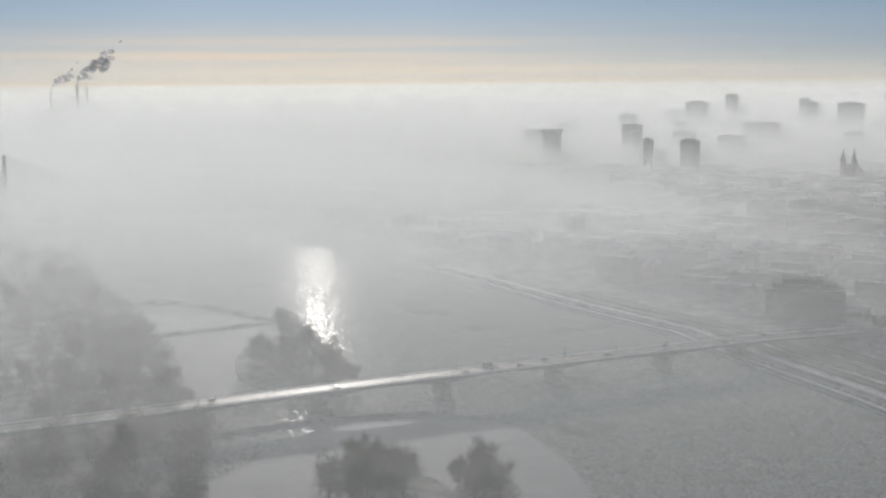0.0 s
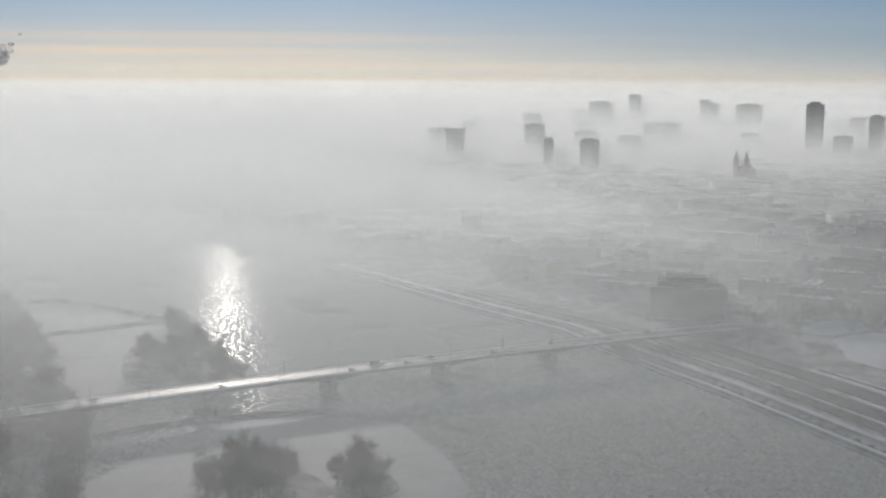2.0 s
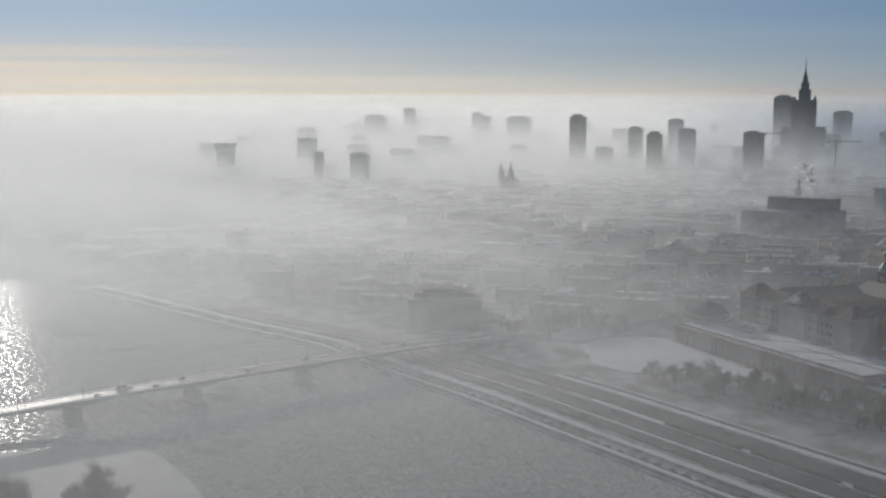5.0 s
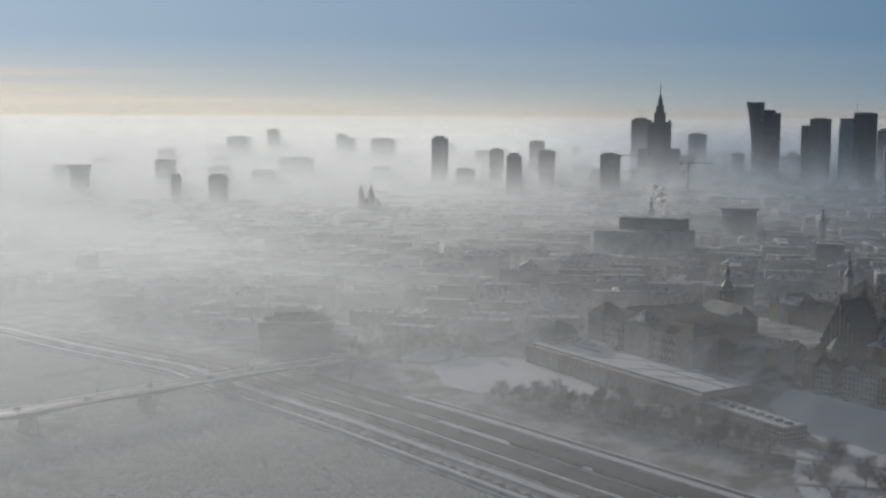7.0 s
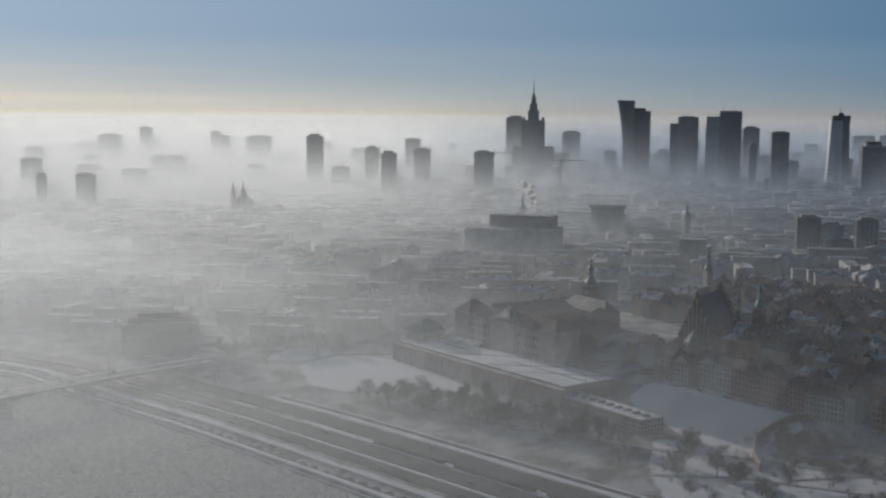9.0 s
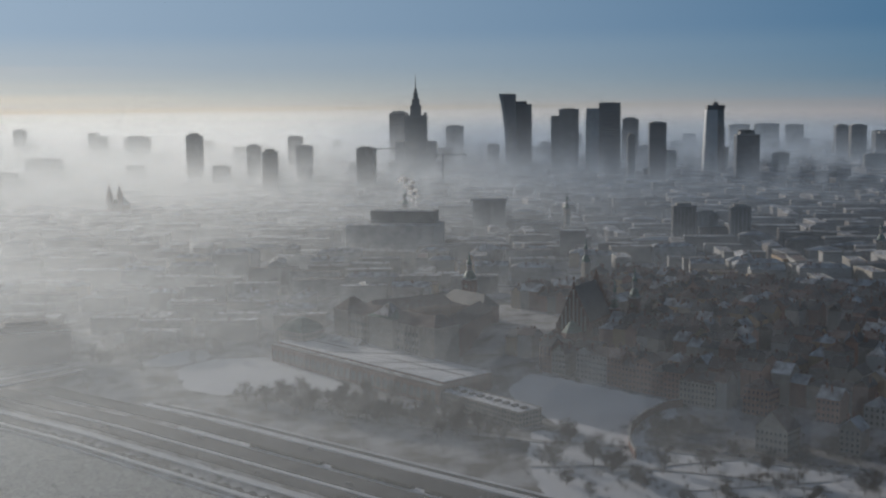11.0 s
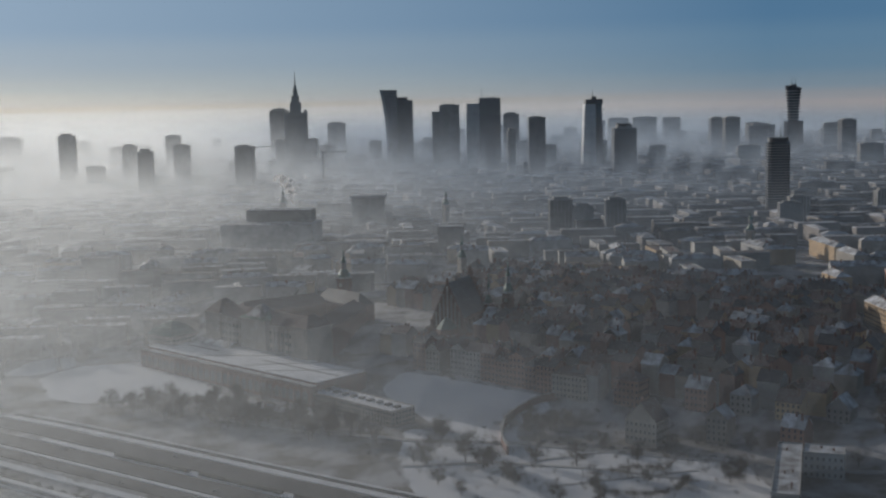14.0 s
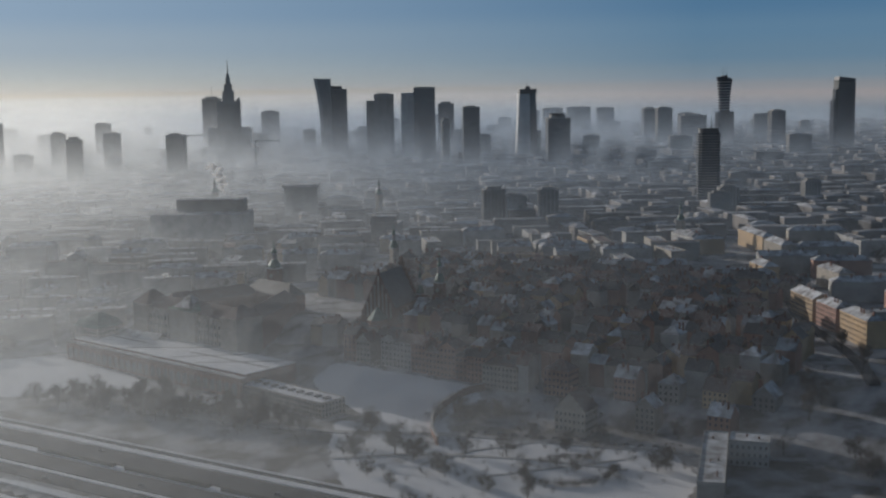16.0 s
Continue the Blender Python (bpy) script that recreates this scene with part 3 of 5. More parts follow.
ribbon("median_2", bank_line(54.5, 40, 412, 24), 4.6, 0.5, SNOW, "snowy median strip", "median")
ribbon("road_3", bank_line(66.5, 40, 560, 40), 16.5, 0.3, ASPHALT, "wet asphalt carriageway of the riverside road", "road")
ribbon("verge_2", bank_line(78.6, 40, 480, 24), 5.2, 0.35, SNOW, "snow-covered verge", "verge")
ribbon("cycle_path", bank_line(83.6, 40, 480, 24), 3.0, 0.3, ASPHALT, "cleared cycle path beside the verge", "path")
ribbon("verge_3", bank_line(86.6, 40, 470, 24), 2.2, 0.35, SNOW, "snow-covered verge", "verge")

# ---- the bridge ----
BU = Vector((0.8205, 0.5716, 0))
BN = Vector((-0.5716, 0.8205, 0))
bridge_m = Matrix.Translation((-455, 349, 0)) @ Matrix(((BU.x, BN.x, 0, 0), (BU.y, BN.y, 0, 0), (0, 0, 1, 0), (0, 0, 0, 1)))
bridge = thing("road_bridge", bridge_m, "long steel girder road bridge on stone piers over the frozen river", "bridge")
PIERS = [-238, -157, -76, 5, 85.5, 166.5, 251, 314]


def deck_z(s):
    return 13.2 + 1.6 * max(0.0, 1 - ((s - 150) / 260) ** 2) - max(0.0, (s - 330) / 90) * 1.5


deck_g, walk_n, walk_f, girder = Geo(), Geo(), Geo(), Geo()
stations = [s for s in np.linspace(-260, 420, 86)]
for i, s in enumerate(stations):
    z = deck_z(s)
    deck_g.v += [(s, 2.8, z), (s, 16.2, z), (s, 16.2, z - 0.5), (s, 2.8, z - 0.5)]
    walk_n.v += [(s, 0, z + 0.18), (s, 2.8, z + 0.18), (s, 2.8, z - 0.4), (s, 0, z - 0.4)]
    walk_f.v += [(s, 16.2, z + 0.18), (s, 19, z + 0.18), (s, 19, z - 0.4), (s, 16.2, z - 0.4)]
    if i:
        k = 4 * i
        q = [(k - 4, k, k + 1, k - 3), (k - 3, k + 1, k + 2, k - 2), (k - 2, k + 2, k + 3, k - 1), (k - 1, k + 3, k, k - 4)]
        for g in (deck_g, walk_n, walk_f):
            g.f += q
part("roadway", deck_g, DECK, bridge, "wet glistening asphalt roadway")
part("footway", walk_n, SNOW, bridge)
part("footway", walk_f, SNOW, bridge)
for side, y in (("near", 1.4), ("mid", 8.6), ("far", 16.6)):
    g = Geo()
    for i, s in enumerate(stations):
        z = deck_z(s) - 0.45
        gap = min(abs(s - p) for p in PIERS)
        deep = 1.9 + 2.3 * max(0.0, 1 - gap / 34) ** 2
        g.v += [(s, y, z), (s, y + 1.0, z), (s, y + 1.0, z - deep), (s, y, z - deep)]
        if i:
            k = 4 * i
            g.f += [(k - 4, k, k + 1, k - 3), (k - 3, k + 1, k + 2, k - 2), (k - 2, k + 2, k + 3, k - 1), (k - 1, k + 3, k, k - 4)]
    part("girder", g, STEEL, bridge)
for s in PIERS:
    pier = part("pier", Geo().prism([(s - 3.2, 1), (s, -3.5), (s + 3.2, 1), (s + 3.2, 18), (s, 22.5), (s - 3.2, 18)], -3, 7.4, 0.9), STONE, bridge, "masonry pier with pointed cutwaters")
    part("capstone", Geo().prism([(s - 3.5, 1), (s, -3.2), (s + 3.5, 1), (s + 3.5, 18), (s, 22.2), (s - 3.5, 18)], 7.4, 8.2), STONE, pier)
    part("bearing_wall", Geo().box(s - 1.6, s + 1.6, 1.2, 17.8, 8.2, deck_z(s) - 3.2), STONE, pier)
    if s < 300:
        part("ice_apron", Geo().prism(smooth_ring([(s - 6, 0), (s, -9), (s + 6, 0), (s + 8, 12), (s + 5, 26), (s, 30), (s - 6, 24)], 3), -0.4, 0.5, 0.9), GROUND, pier, "snowy rubble round the foot of the pier")
for y in (0.15, 18.85):
    rail = Geo()
    for s in np.arange(-256, 410, 4.0):
        rail.box(s - 0.06, s + 0.06, y - 0.06, y + 0.06, deck_z(s) + 0.15, deck_z(s) + 1.2)
    for a, b in zip(stations, stations[1:]):
        for h in (0.5, 1.2):
            rail.tube((a, y, deck_z(a) + h), (b, y, deck_z(b) + h), 0.06, 0.06, 4)
    part("railing", rail, STEEL, bridge)

lamp = thing("street_lamp", bridge_m @ pose(-30, 2.6, deck_z(-30) + 0.15), "tall grey double-armed street lamp on the bridge", "lamp", "lamps along the bridge")
part("pole", Geo().tube((0, 0, 0), (0, 0, 9.5), 0.16, 0.09, 6), STEEL, lamp)
part("base", Geo().round(0, 0, [(0.3, 0), (0.3, 0.8), (0.2, 1.0)], 6), STEEL, lamp)
part("arm", Geo().tube((0, 0, 9.3), (0, 1.8, 9.9), 0.06, 0.05, 5), STEEL, lamp)
part("lantern", Geo().box(-0.18, 0.18, 1.5, 2.4, 9.8, 10.05), STEEL, lamp)
for s in range(-230, 400, 40):
    if s != -30:
        copy_thing(lamp, bridge_m @ pose(s, 2.6, deck_z(s) + 0.15))
    copy_thing(lamp, bridge_m @ pose(s + 9, 16.4, deck_z(s + 9) + 0.15, 0, 0, 180))

# ---- trees ----


def tree_meshes(kind, h, spread, seed, twigs, thick=0.0034):
    """Trunk with limbs, and a crown of fine bare twigs."""
    r = random.Random(seed)
    wood, fine = Geo(), Geo()
    wood.tube((0, 0, -0.5), (0.1, 0.1, h * 0.3), h * 0.022, h * 0.016, 6)
    wood.tube((0.1, 0.1, h * 0.3), (0.2, 0, h * 0.72), h * 0.016, h * 0.006, 5)
    tips = []
    for i in range(11):
        a, z = i * 2.4 + r.uniform(-0.3, 0.3), h * r.uniform(0.1, 0.62)
        out = spread * r.uniform(0.45, 0.85)
        up = h * r.uniform(0.12, 0.32)
        base, end = Vector((0.1, 0.1, z)), Vector((math.cos(a) * out, math.sin(a) * out, min(h * 0.93, z + up)))
        wood.tube(base, end, h * 0.009, h * 0.003, 4)
        tips += [base.lerp(end, t) for t in (0.5, 0.75, 1.0)]
        for j in range(2):
            b = base.lerp(end, r.uniform(0.4, 0.9))
            e = b + Vector((r.uniform(-1, 1) * spread * 0.35, r.uniform(-1, 1) * spread * 0.35, h * r.uniform(0.06, 0.16)))
            wood.tube(b, e, h * 0.004, h * 0.0015, 3)
            tips += [e, b.lerp(e, 0.5)]
    tips += [Vector((0.2, 0, h * t)) for t in (0.6, 0.7, 0.78)]
    for i in range(twigs):
        p = tips[i % len(tips)]
        d = Vector((r.gauss(0, 1), r.gauss(0, 1), r.gauss(0.6, 0.8))).normalized()
        q = p + Vector((r.gauss(0, 1), r.gauss(0, 1), r.gauss(0, 1))) * spread * 0.13
        e = q + d * h * r.uniform(0.05, 0.11)
        s = d.orthogonal().normalized() * h * thick
        fine.add([q - s, q + s, e], [(0, 1, 2)])
    return mesh_of("trunk", wood, BARK), mesh_of("crown", fine, TWIG)


TREES = {"poplar": [tree_meshes("poplar", 25, 6.5, k, 2600) for k in (1, 2)], "willow": [tree_meshes("willow", 19, 9.0, k, 2800) for k in (3, 4)], "shrub": [tree_meshes("shrub", 4.5, 3.0, k, 700) for k in (5, 6)], "massed": [tree_meshes("massed", 19, 9.0, k, 700, 0.007) for k in (7, 8)], "grove": [tree_meshes("grove", 12, 5.5, k, 800, 0.006) for k in (12, 13)], "distant": [tree_meshes("distant", 16, 7.5, 9, 320, 0.01)], "brush": [tree_meshes("brush", 4.5, 3.2, 10, 150, 0.01)]}
LABELS = {"poplar": "tall leafless tree with a dense grey-brown crown of twigs", "willow": "broad leafless riverside tree with fine bare twigs", "shrub": "low bare bush standing in the snow"}


def plant(kind, x, y, rng, z=None, group="", size=1.0):
    me = rng.choice(TREES[kind])
    s = rng.uniform(0.75, 1.2) * size
    ob = thing("tree" if kind != "shrub" else "bush", pose(x, y, (ground_at(x, y) if z is None else z) - 0.1, 0, 0, rng.uniform(0, 360)) @ Matrix.Diagonal((s * rng.uniform(0.9, 1.15), s, s * rng.uniform(0.9, 1.1), 1)), LABELS[kind], "tree" if kind != "shrub" else "bush", group)
    shared("trunk", me[0], ob, Matrix())
    shared("crown", me[1], ob, Matrix())
    return ob


def wood_patch(name, spots, kind, label, rng):
    """Many trees that nobody could count, as one mesh."""
    ready = []
    for pair in TREES[kind]:
        sets, k = [], 0
        vs, fs, ids = [], [], []
        for mi, me in enumerate(pair):
            co = np.empty(len(me.vertices) * 3, np.float32)
            me.vertices.foreach_get("co", co)
            vs.append(co.reshape(-1, 3))
            fs += [tuple(v + k for v in p.vertices) for p in me.polygons]
            ids += [mi] * len(me.polygons)
            k += len(me.vertices)
        ready.append((np.concatenate(vs), fs, ids))
    g, ids, k = Geo(), [], 0
    for x, y in spots:
        co, fs, mi = rng.choice(ready)
        s, a = rng.uniform(0.7, 1.15), rng.uniform(0, 6.28)
        c_, s_, z = math.cos(a) * s, math.sin(a) * s, max(0.3, ground_at(x, y))
        g.v += np.stack([co[:, 0] * c_ - co[:, 1] * s_ + x, co[:, 0] * s_ + co[:, 1] * c_ + y, co[:, 2] * s + z], 1).tolist()
        g.f += [tuple([v + k for v in q]) for q in fs]
        ids += mi
        k += len(co)
    me = mesh_of(name, g, BARK, TWIG)
    if len(me.polygons) == len(ids):
        me.polygons.foreach_set("material_index", ids)
    return tagged(new(name, me), label, "woods", kind="stuff")


rng = random.Random(11)
# east bank wood, thick below and beyond the bridge
spots = []
while len(spots) < 420:
    y = rng.uniform(150, 900)
    x = float(east_bank(y)) - 4 - abs(rng.gauss(0, 1)) * (85 if y > 330 else 60)
    if math.hypot(x + 500, y - 215) < 12 or abs((x + 455) * BN.x + (y - 349) * BN.y - 9) < 16:
        continue
    spots.append((x, y))
for x, y in spots[:95]:
    plant(rng.choice(["poplar", "willow", "willow"]), x, y, rng, group="trees of the east bank")
for bx, by, n, r in ((-392, 222, 60, 28), (-338, 230, 28, 14), (-505, 462, 80, 42), (-530, 555, 18, 15)):
    ring = [(bx + r * math.sqrt(rng.random()) * math.cos(a), by + 0.75 * r * math.sqrt(rng.random()) * math.sin(a)) for a in [rng.uniform(0, 6.28) for _ in range(n)]]
    wood_patch("bar_brushwood", ring, "brush", "bare brushwood on a snowy river bar", rng)
brush = [(x + rng.gauss(0, 8), y + rng.gauss(0, 8)) for x, y in spots for _ in range(2)]
wood_patch("brushwood", brush, "brush", "bare undergrowth of the riverside wood", rng)
wood_patch("east_bank_wood", spots[95:], "massed", "leafless riverside wood in thick haze", rng)
far_spots = []
while len(far_spots) < 150:
    y = rng.uniform(700, 1500)
    far_spots.append((float(east_bank(y)) - 5 - abs(rng.gauss(0, 1)) * 160, y))
wood_patch("far_east_wood", far_spots, "distant", "far leafless wood dissolving in haze", rng)
for x, y, n, r, z in [(-392, 222, 22, 27, 0.3), (-338, 230, 10, 14, 0.3), (-505, 462, 26, 40, 0.8), (-530, 555, 7, 15, 0.8), (-460, 425, 6, 10, 0.8)]:
    for i in range(n):
        a, q = rng.uniform(0, 6.28), r * math.sqrt(rng.random())
        plant(rng.choice(["willow", "willow", "poplar"]) if r > 11 else "willow", x + q * math.cos(a), y + 0.7 * q * math.sin(a), rng, z, "trees on the river bars")
slab("wooded_bar", smooth_ring([(-412, 206), (-400, 244), (-372, 252), (-352, 226), (-366, 196)]), -0.5, 0.5, GROUND, "low wooded sandbar under snow", "sandbar")
slab("small_bar", smooth_ring([(-354, 224), (-346, 248), (-328, 250), (-320, 232), (-334, 216)]), -0.5, 0.5, GROUND, "low wooded sandbar under snow", "sandbar")

# ---- park between the road and the escarpment ----
CF = -62.4  # bearing of the castle's river front


def local(x, y, z=0.0, rot=0.0):
    """A place in the castle's frame: x along the river front to the north-west, y inland."""
    return pose(143, 452, 0, 0, 0, CF) @ pose(x, y, z, 0, 0, rot)


ribbon("park_road", [(20, 425), (70, 350), (120, 292), (170, 255), (215, 205), (255, 160), (300, 110)], 5.5, 0.5, PATH, "narrow park road with packed snow", "road", 8)
ribbon("park_path", [(95, 250), (140, 232), (185, 190), (215, 150)], 2.4, 0.42, PATH, "trodden park path", "path", 8)
for pts in ([(130, 215), (165, 222), (205, 215), (232, 190)], [(150, 180), (190, 172), (225, 165)]):
    ribbon("park_path", pts, 1.8, 0.42, PATH, "trodden park path", "path", 8)
massed_park = []
for i in range(110):
    t = rng.random()
    x, y = -8 + 108 * t + rng.gauss(0, 10), 466 - 152 * t + rng.gauss(0, 10)
    if i < 42:
        plant(rng.choice(["willow", "poplar"]), x, y, rng, group="trees of the lower park", size=0.66)
    else:
        massed_park.append((x, y))
wood_patch("lower_park_wood", massed_park, "grove", "dense bare trees of the lower park", rng)
for i in range(50):
    x, y = rng.uniform(90, 275), rng.uniform(135, 310)
    plant(rng.choice(["willow", "willow", "shrub"]), x, y, rng, group="park trees", size=0.6)
for i in range(40):
    x, y = rng.uniform(95, 255), rng.uniform(140, 280)
    plant("shrub", x, y, rng, group="park bushes")
for i in range(70):
    y = rng.uniform(60, 640)
    plant("shrub", float(west_bank(y)) + (19.3 + rng.gauss(0, 0.8)) / 0.84, y, rng, group="bushes along the boulevard")
for i in range(30):
    a = rng.uniform(0, 3.3)
    plant(rng.choice(["willow", "poplar"]), -48 + 46 * math.cos(a) + rng.gauss(0, 4), 618 + 30 * math.sin(a) + rng.gauss(0, 4), rng, group="trees round the lawn", size=0.6)
for k in range(6):
    (x0, y0), (x1, y1) = bank_line(54.5, 352 - 60 * k, 300 - 60 * k, 2)
    z = ground_at(x0, y0) + 0.7
    g = Geo().tube((x0, y0, z + 0.3), (x1, y1, z + 0.3), 1.6, 1.6, 7)
    tagged(part("hedge", g, HEDGE), "long clipped dark hedge on the snowy median", "hedge", "median hedges")
# round hedged garden of the park
ring_spots = []
for i in range(150):
    a = rng.uniform(0.5, 5.9)
    ring_spots.append((188 + (24 + rng.gauss(0, 1.2)) * math.cos(a), 164 + (21 + rng.gauss(0, 1.2)) * math.sin(a)))
wood_patch("garden_hedge", ring_spots, "brush", "dark ragged hedge round a snowy garden", rng)

# ---- houses ----
window_me = mesh_of("window", Geo().box(-0.55, 0.55, -0.06, 0.06, 0, 1.7), WINDOW)
dormer_me = mesh_of("dormer", Geo().box(-0.7, 0.7, -1.2, 1.2, 0, 1.4).gable(-0.7, 0.7, -1.2, 1.2, 1.4, 0.6, 0.1, 0.1), ROOF_SNOW)


def house(m, w, d, h, roof, wall, cover, label, category="house", group="", windows="", roof_h=5.0, chimneys=2, floors=None, name="town_house"):
    """A town house: local x along its street front, y inwards, windows on the sides named of f(ront), b(ack), l(eft), r(ight)."""
    ob = thing(name, m, label, category, group)
    body = Geo().box(-w / 2, w / 2, 0, d, -9, h)
    if roof == "gable":
        for x in (-w / 2, w / 2):
            k = 0.25 if x > 0 else -0.25
            body.add([(x, 0, h), (x, d, h), (x, d / 2, h + roof_h - 0.4), (x - k, 0, h), (x - k, d, h), (x - k, d / 2, h + roof_h - 0.4)], [(0, 1, 2), (5, 4, 3), (0, 2, 5, 3), (1, 4, 5, 2)])
    part("wall", body, wall, ob)
    if roof == "gable":
        cov = Geo().gable(-w / 2, w / 2, 0, d, h, roof_h)
    elif roof == "cross":
        cov = Geo().gable(-d / 2, d / 2, -w / 2, w / 2, h, roof_h).turned(pose(0, d / 2, 0, 0, 0, 90))
        part("gable_wall", Geo().add([(-w / 2, 0.1, h), (w / 2, 0.1, h), (0, 0.1, h + roof_h - 0.4), (-w / 2, 0.5, h), (w / 2, 0.5, h), (0, 0.5, h + roof_h - 0.4)], [(0, 1, 2), (5, 4, 3), (0, 2, 5, 3), (1, 4, 5, 2)]), wall, ob)
    elif roof == "hip":
        cov = Geo().hip(-w / 2, w / 2, 0, d, h, roof_h)
    else:
        cov = Geo().box(-w / 2, w / 2, 0, d, h, h + 0.25)
        par = Geo()
        for a in ((-w / 2 - 0.15, w / 2 + 0.15, -0.15, 0.2), (-w / 2 - 0.15, w / 2 + 0.15, d - 0.2, d + 0.15), (-w / 2 - 0.15, -w / 2 + 0.2, 0.2, d - 0.2), (w / 2 - 0.2, w / 2 + 0.15, 0.2, d - 0.2)):
            par.box(*a, h - 0.5, h + 0.8)
        part("parapet", par, wall, ob)
    part("roof", cov, cover, ob)
    r = random.Random(int(w * 100 + d * 10 + m.translation.x))
    for i in range(chimneys):
        x, y = r.uniform(-w * 0.4, w * 0.4), d * r.choice([0.3, 0.42, 0.6])
        part("chimney", Geo().box(x - 0.6, x + 0.6, y - 0.35, y + 0.35, h, h + (roof_h if roof in ("gable", "hip", "cross") else 0) + 1.3).box(x - 0.72, x + 0.72, y - 0.45, y + 0.45, h + (roof_h if roof in ("gable", "hip", "cross") else 0) + 1.3, h + (roof_h if roof in ("gable", "hip", "cross") else 0) + 1.5), BRICK, ob)
    n = floors or max(2, int(h / 3.4))
    for side in windows:
        length = w if side in "fb" else d
        cols = max(2, int(length / 2.7))
        for j in range(n):
            z = 1.2 + j * (h - 0.6) / n
            for i in range(cols):
                u = (i + 0.5) / cols * length
                mm = {"f": pose(-w / 2 + u, -0.02, z), "b": pose(-w / 2 + u, d + 0.02, z), "l": pose(-w / 2 - 0.02, u, z, 0, 0, 90), "r": pose(w / 2 + 0.02, u, z, 0, 0, 90)}[side]
                shared("window", window_me, ob, mm)
    return ob


WALLS = [PLASTER, OCHRE, ROSE, GREYWALL, ROSE, GREYWALL]
COLOUR = {PLASTER: "pale plastered", OCHRE: "ochre plastered", ROSE: "rose plastered", GREYWALL: "grey rendered", BRICK: "red brick", CONCRETE: "grey concrete"}
# old-town rows, parallel to the river front
row_y = [14, 32, 62, 78, 108, 124, 156, 172, 206, 222, 256, 272, 306, 322]
for k, y in enumerate(row_y):
    x = (34 if y < 20 else 4 if y < 40 else 62 if y < 135 else -90) + rng.uniform(0, 6)
    while x < (184 if y < 20 else 330 if y < 140 else 300 if y < 200 else 262):
        w = rng.uniform(8.5, 14.5)
        if rng.random() < 0.08 or (140 < x < 190 and 150 < y < 215) :
            x += w
            continue
        d, h = 13.5, rng.uniform(12.5, 18)
        wall = rng.choice(WALLS)
        px, py = (local(x + w / 2, y).translation.x, local(x + w / 2, y).translation.y)
        gz = min(ground_at(px, py), ground_at(*local(x + w / 2, y + d).translation.xy))
        h = h + 0.5 * max(0.0, 22 - gz)
        flip = k % 2 == 1
        m = local(x + w / 2, y + (d if flip else 0), gz, 180 if flip else 0)
        cover = rng.choice([TILE, TILE, SLATE, ROOF_SNOW, SLATE])
        house(m, w, d, h, rng.choice(["gable", "gable", "gable", "hip", "cross"]), wall, cover, f"narrow {COLOUR[wall]} old-town house with a " + {ROOF_SNOW: "snow-covered pitched roof", TILE: "tiled roof dusted with snow", SLATE: "dark slate roof"}[cover], "house", "old-town houses", "f" if k in (0, 1) and x < 180 else "", rng.uniform(3.5, 6), rng.choice([1, 2, 3]), None, "old_town_house")
        x += w + (7 if rng.random() < 0.1 else 0)

# houses at the foot of the slope
for x, y, w, d, z, h, roof, rh, wall, cover, rot, win, what in [
    (234, 305, 25, 14, 11, 19, "hip", 5, PLASTER, TILE, CF, "flr", "five-storey pale tenement with a tiled mansard roof"),
    (254, 272, 17, 14, 11, 20, "hip", 6, ROSE, TILE, CF, "flr", "tall narrow rose tenement with a red tiled roof"),
    (226, 217, 19, 16, 10, 13, "cross", 10, PLASTER, TILE, CF, "flr", "gabled granary house with a steep roof"),
    (278, 235, 14, 14, 11, 20, "gable", 6, ROSE, ROOF_SNOW, CF, "fl", "rose plastered riverside house under snow"),
    (292, 212, 13, 14, 11, 19, "hip", 5, GREYWALL, ROOF_SNOW, CF, "fl", "grey riverside house under snow"),
    (306, 188, 15, 14, 11, 18, "gable", 6, OCHRE, TILE, CF, "fl", "ochre riverside house with tiled roof"),
    (322, 166, 13, 14, 11, 17, "cross", 7, GREYWALL, ROOF_SNOW, CF, "fl", "grey gabled riverside house under snow"),
    (262, 196, 12, 12, 10, 14, "cross", 6, PLASTER, ROOF_SNOW, CF, "fl", "small gabled pale house under snow"),
    (284, 160, 13, 13, 10, 14, "gable", 6, ROSE, ROOF_SNOW, CF, "fl", "rose gabled house beside the park"),
    (62, 386, 30, 13, 8, 4.5, "flat", 0, GREYWALL, SNOW, CF, "f", "low flat-roofed park pavilion under snow"),
]:
    house(pose(x, y, z, 0, 0, rot), w, d, h, roof, wall, cover, what, "house", "", win, rh, 2)
# long flat-roofed building below the terrace
long_m = pose(109, 361, 8, 0, 0, CF - 9.6)
lb = house(long_m, 79, 19, 9.2, "flat", PLASTER, SNOW, "long three-storey pale building with a flat snowy roof and roof hatches", "building", "", "flr", 0, 0, 3)
for i in range(9):
    part("roof_hatch", Geo().box(-34 + 8.2 * i, -31 + 8.2 * i, 8, 12.5, 9.4, 10.6), SLATE, lb)
# flat-roofed block with two wings beside the park
flat_m = pose(244.5, 109.5, 8, 0, 0, 46.9)
fb = house(flat_m, 86, 12.5, 13, "flat", GREYWALL, ROOF_SNOW, "grey flat-roofed apartment block with patchy snow", "building", "", "f", 0, 5)
house(pose(271, 122.5, 8, 0, 0, -46), 20, 16.5, 12.8, "flat", CONCRETE, ROOF_SNOW, "short flat-roofed concrete block with patchy snow", "building", "", "f", 0, 2)

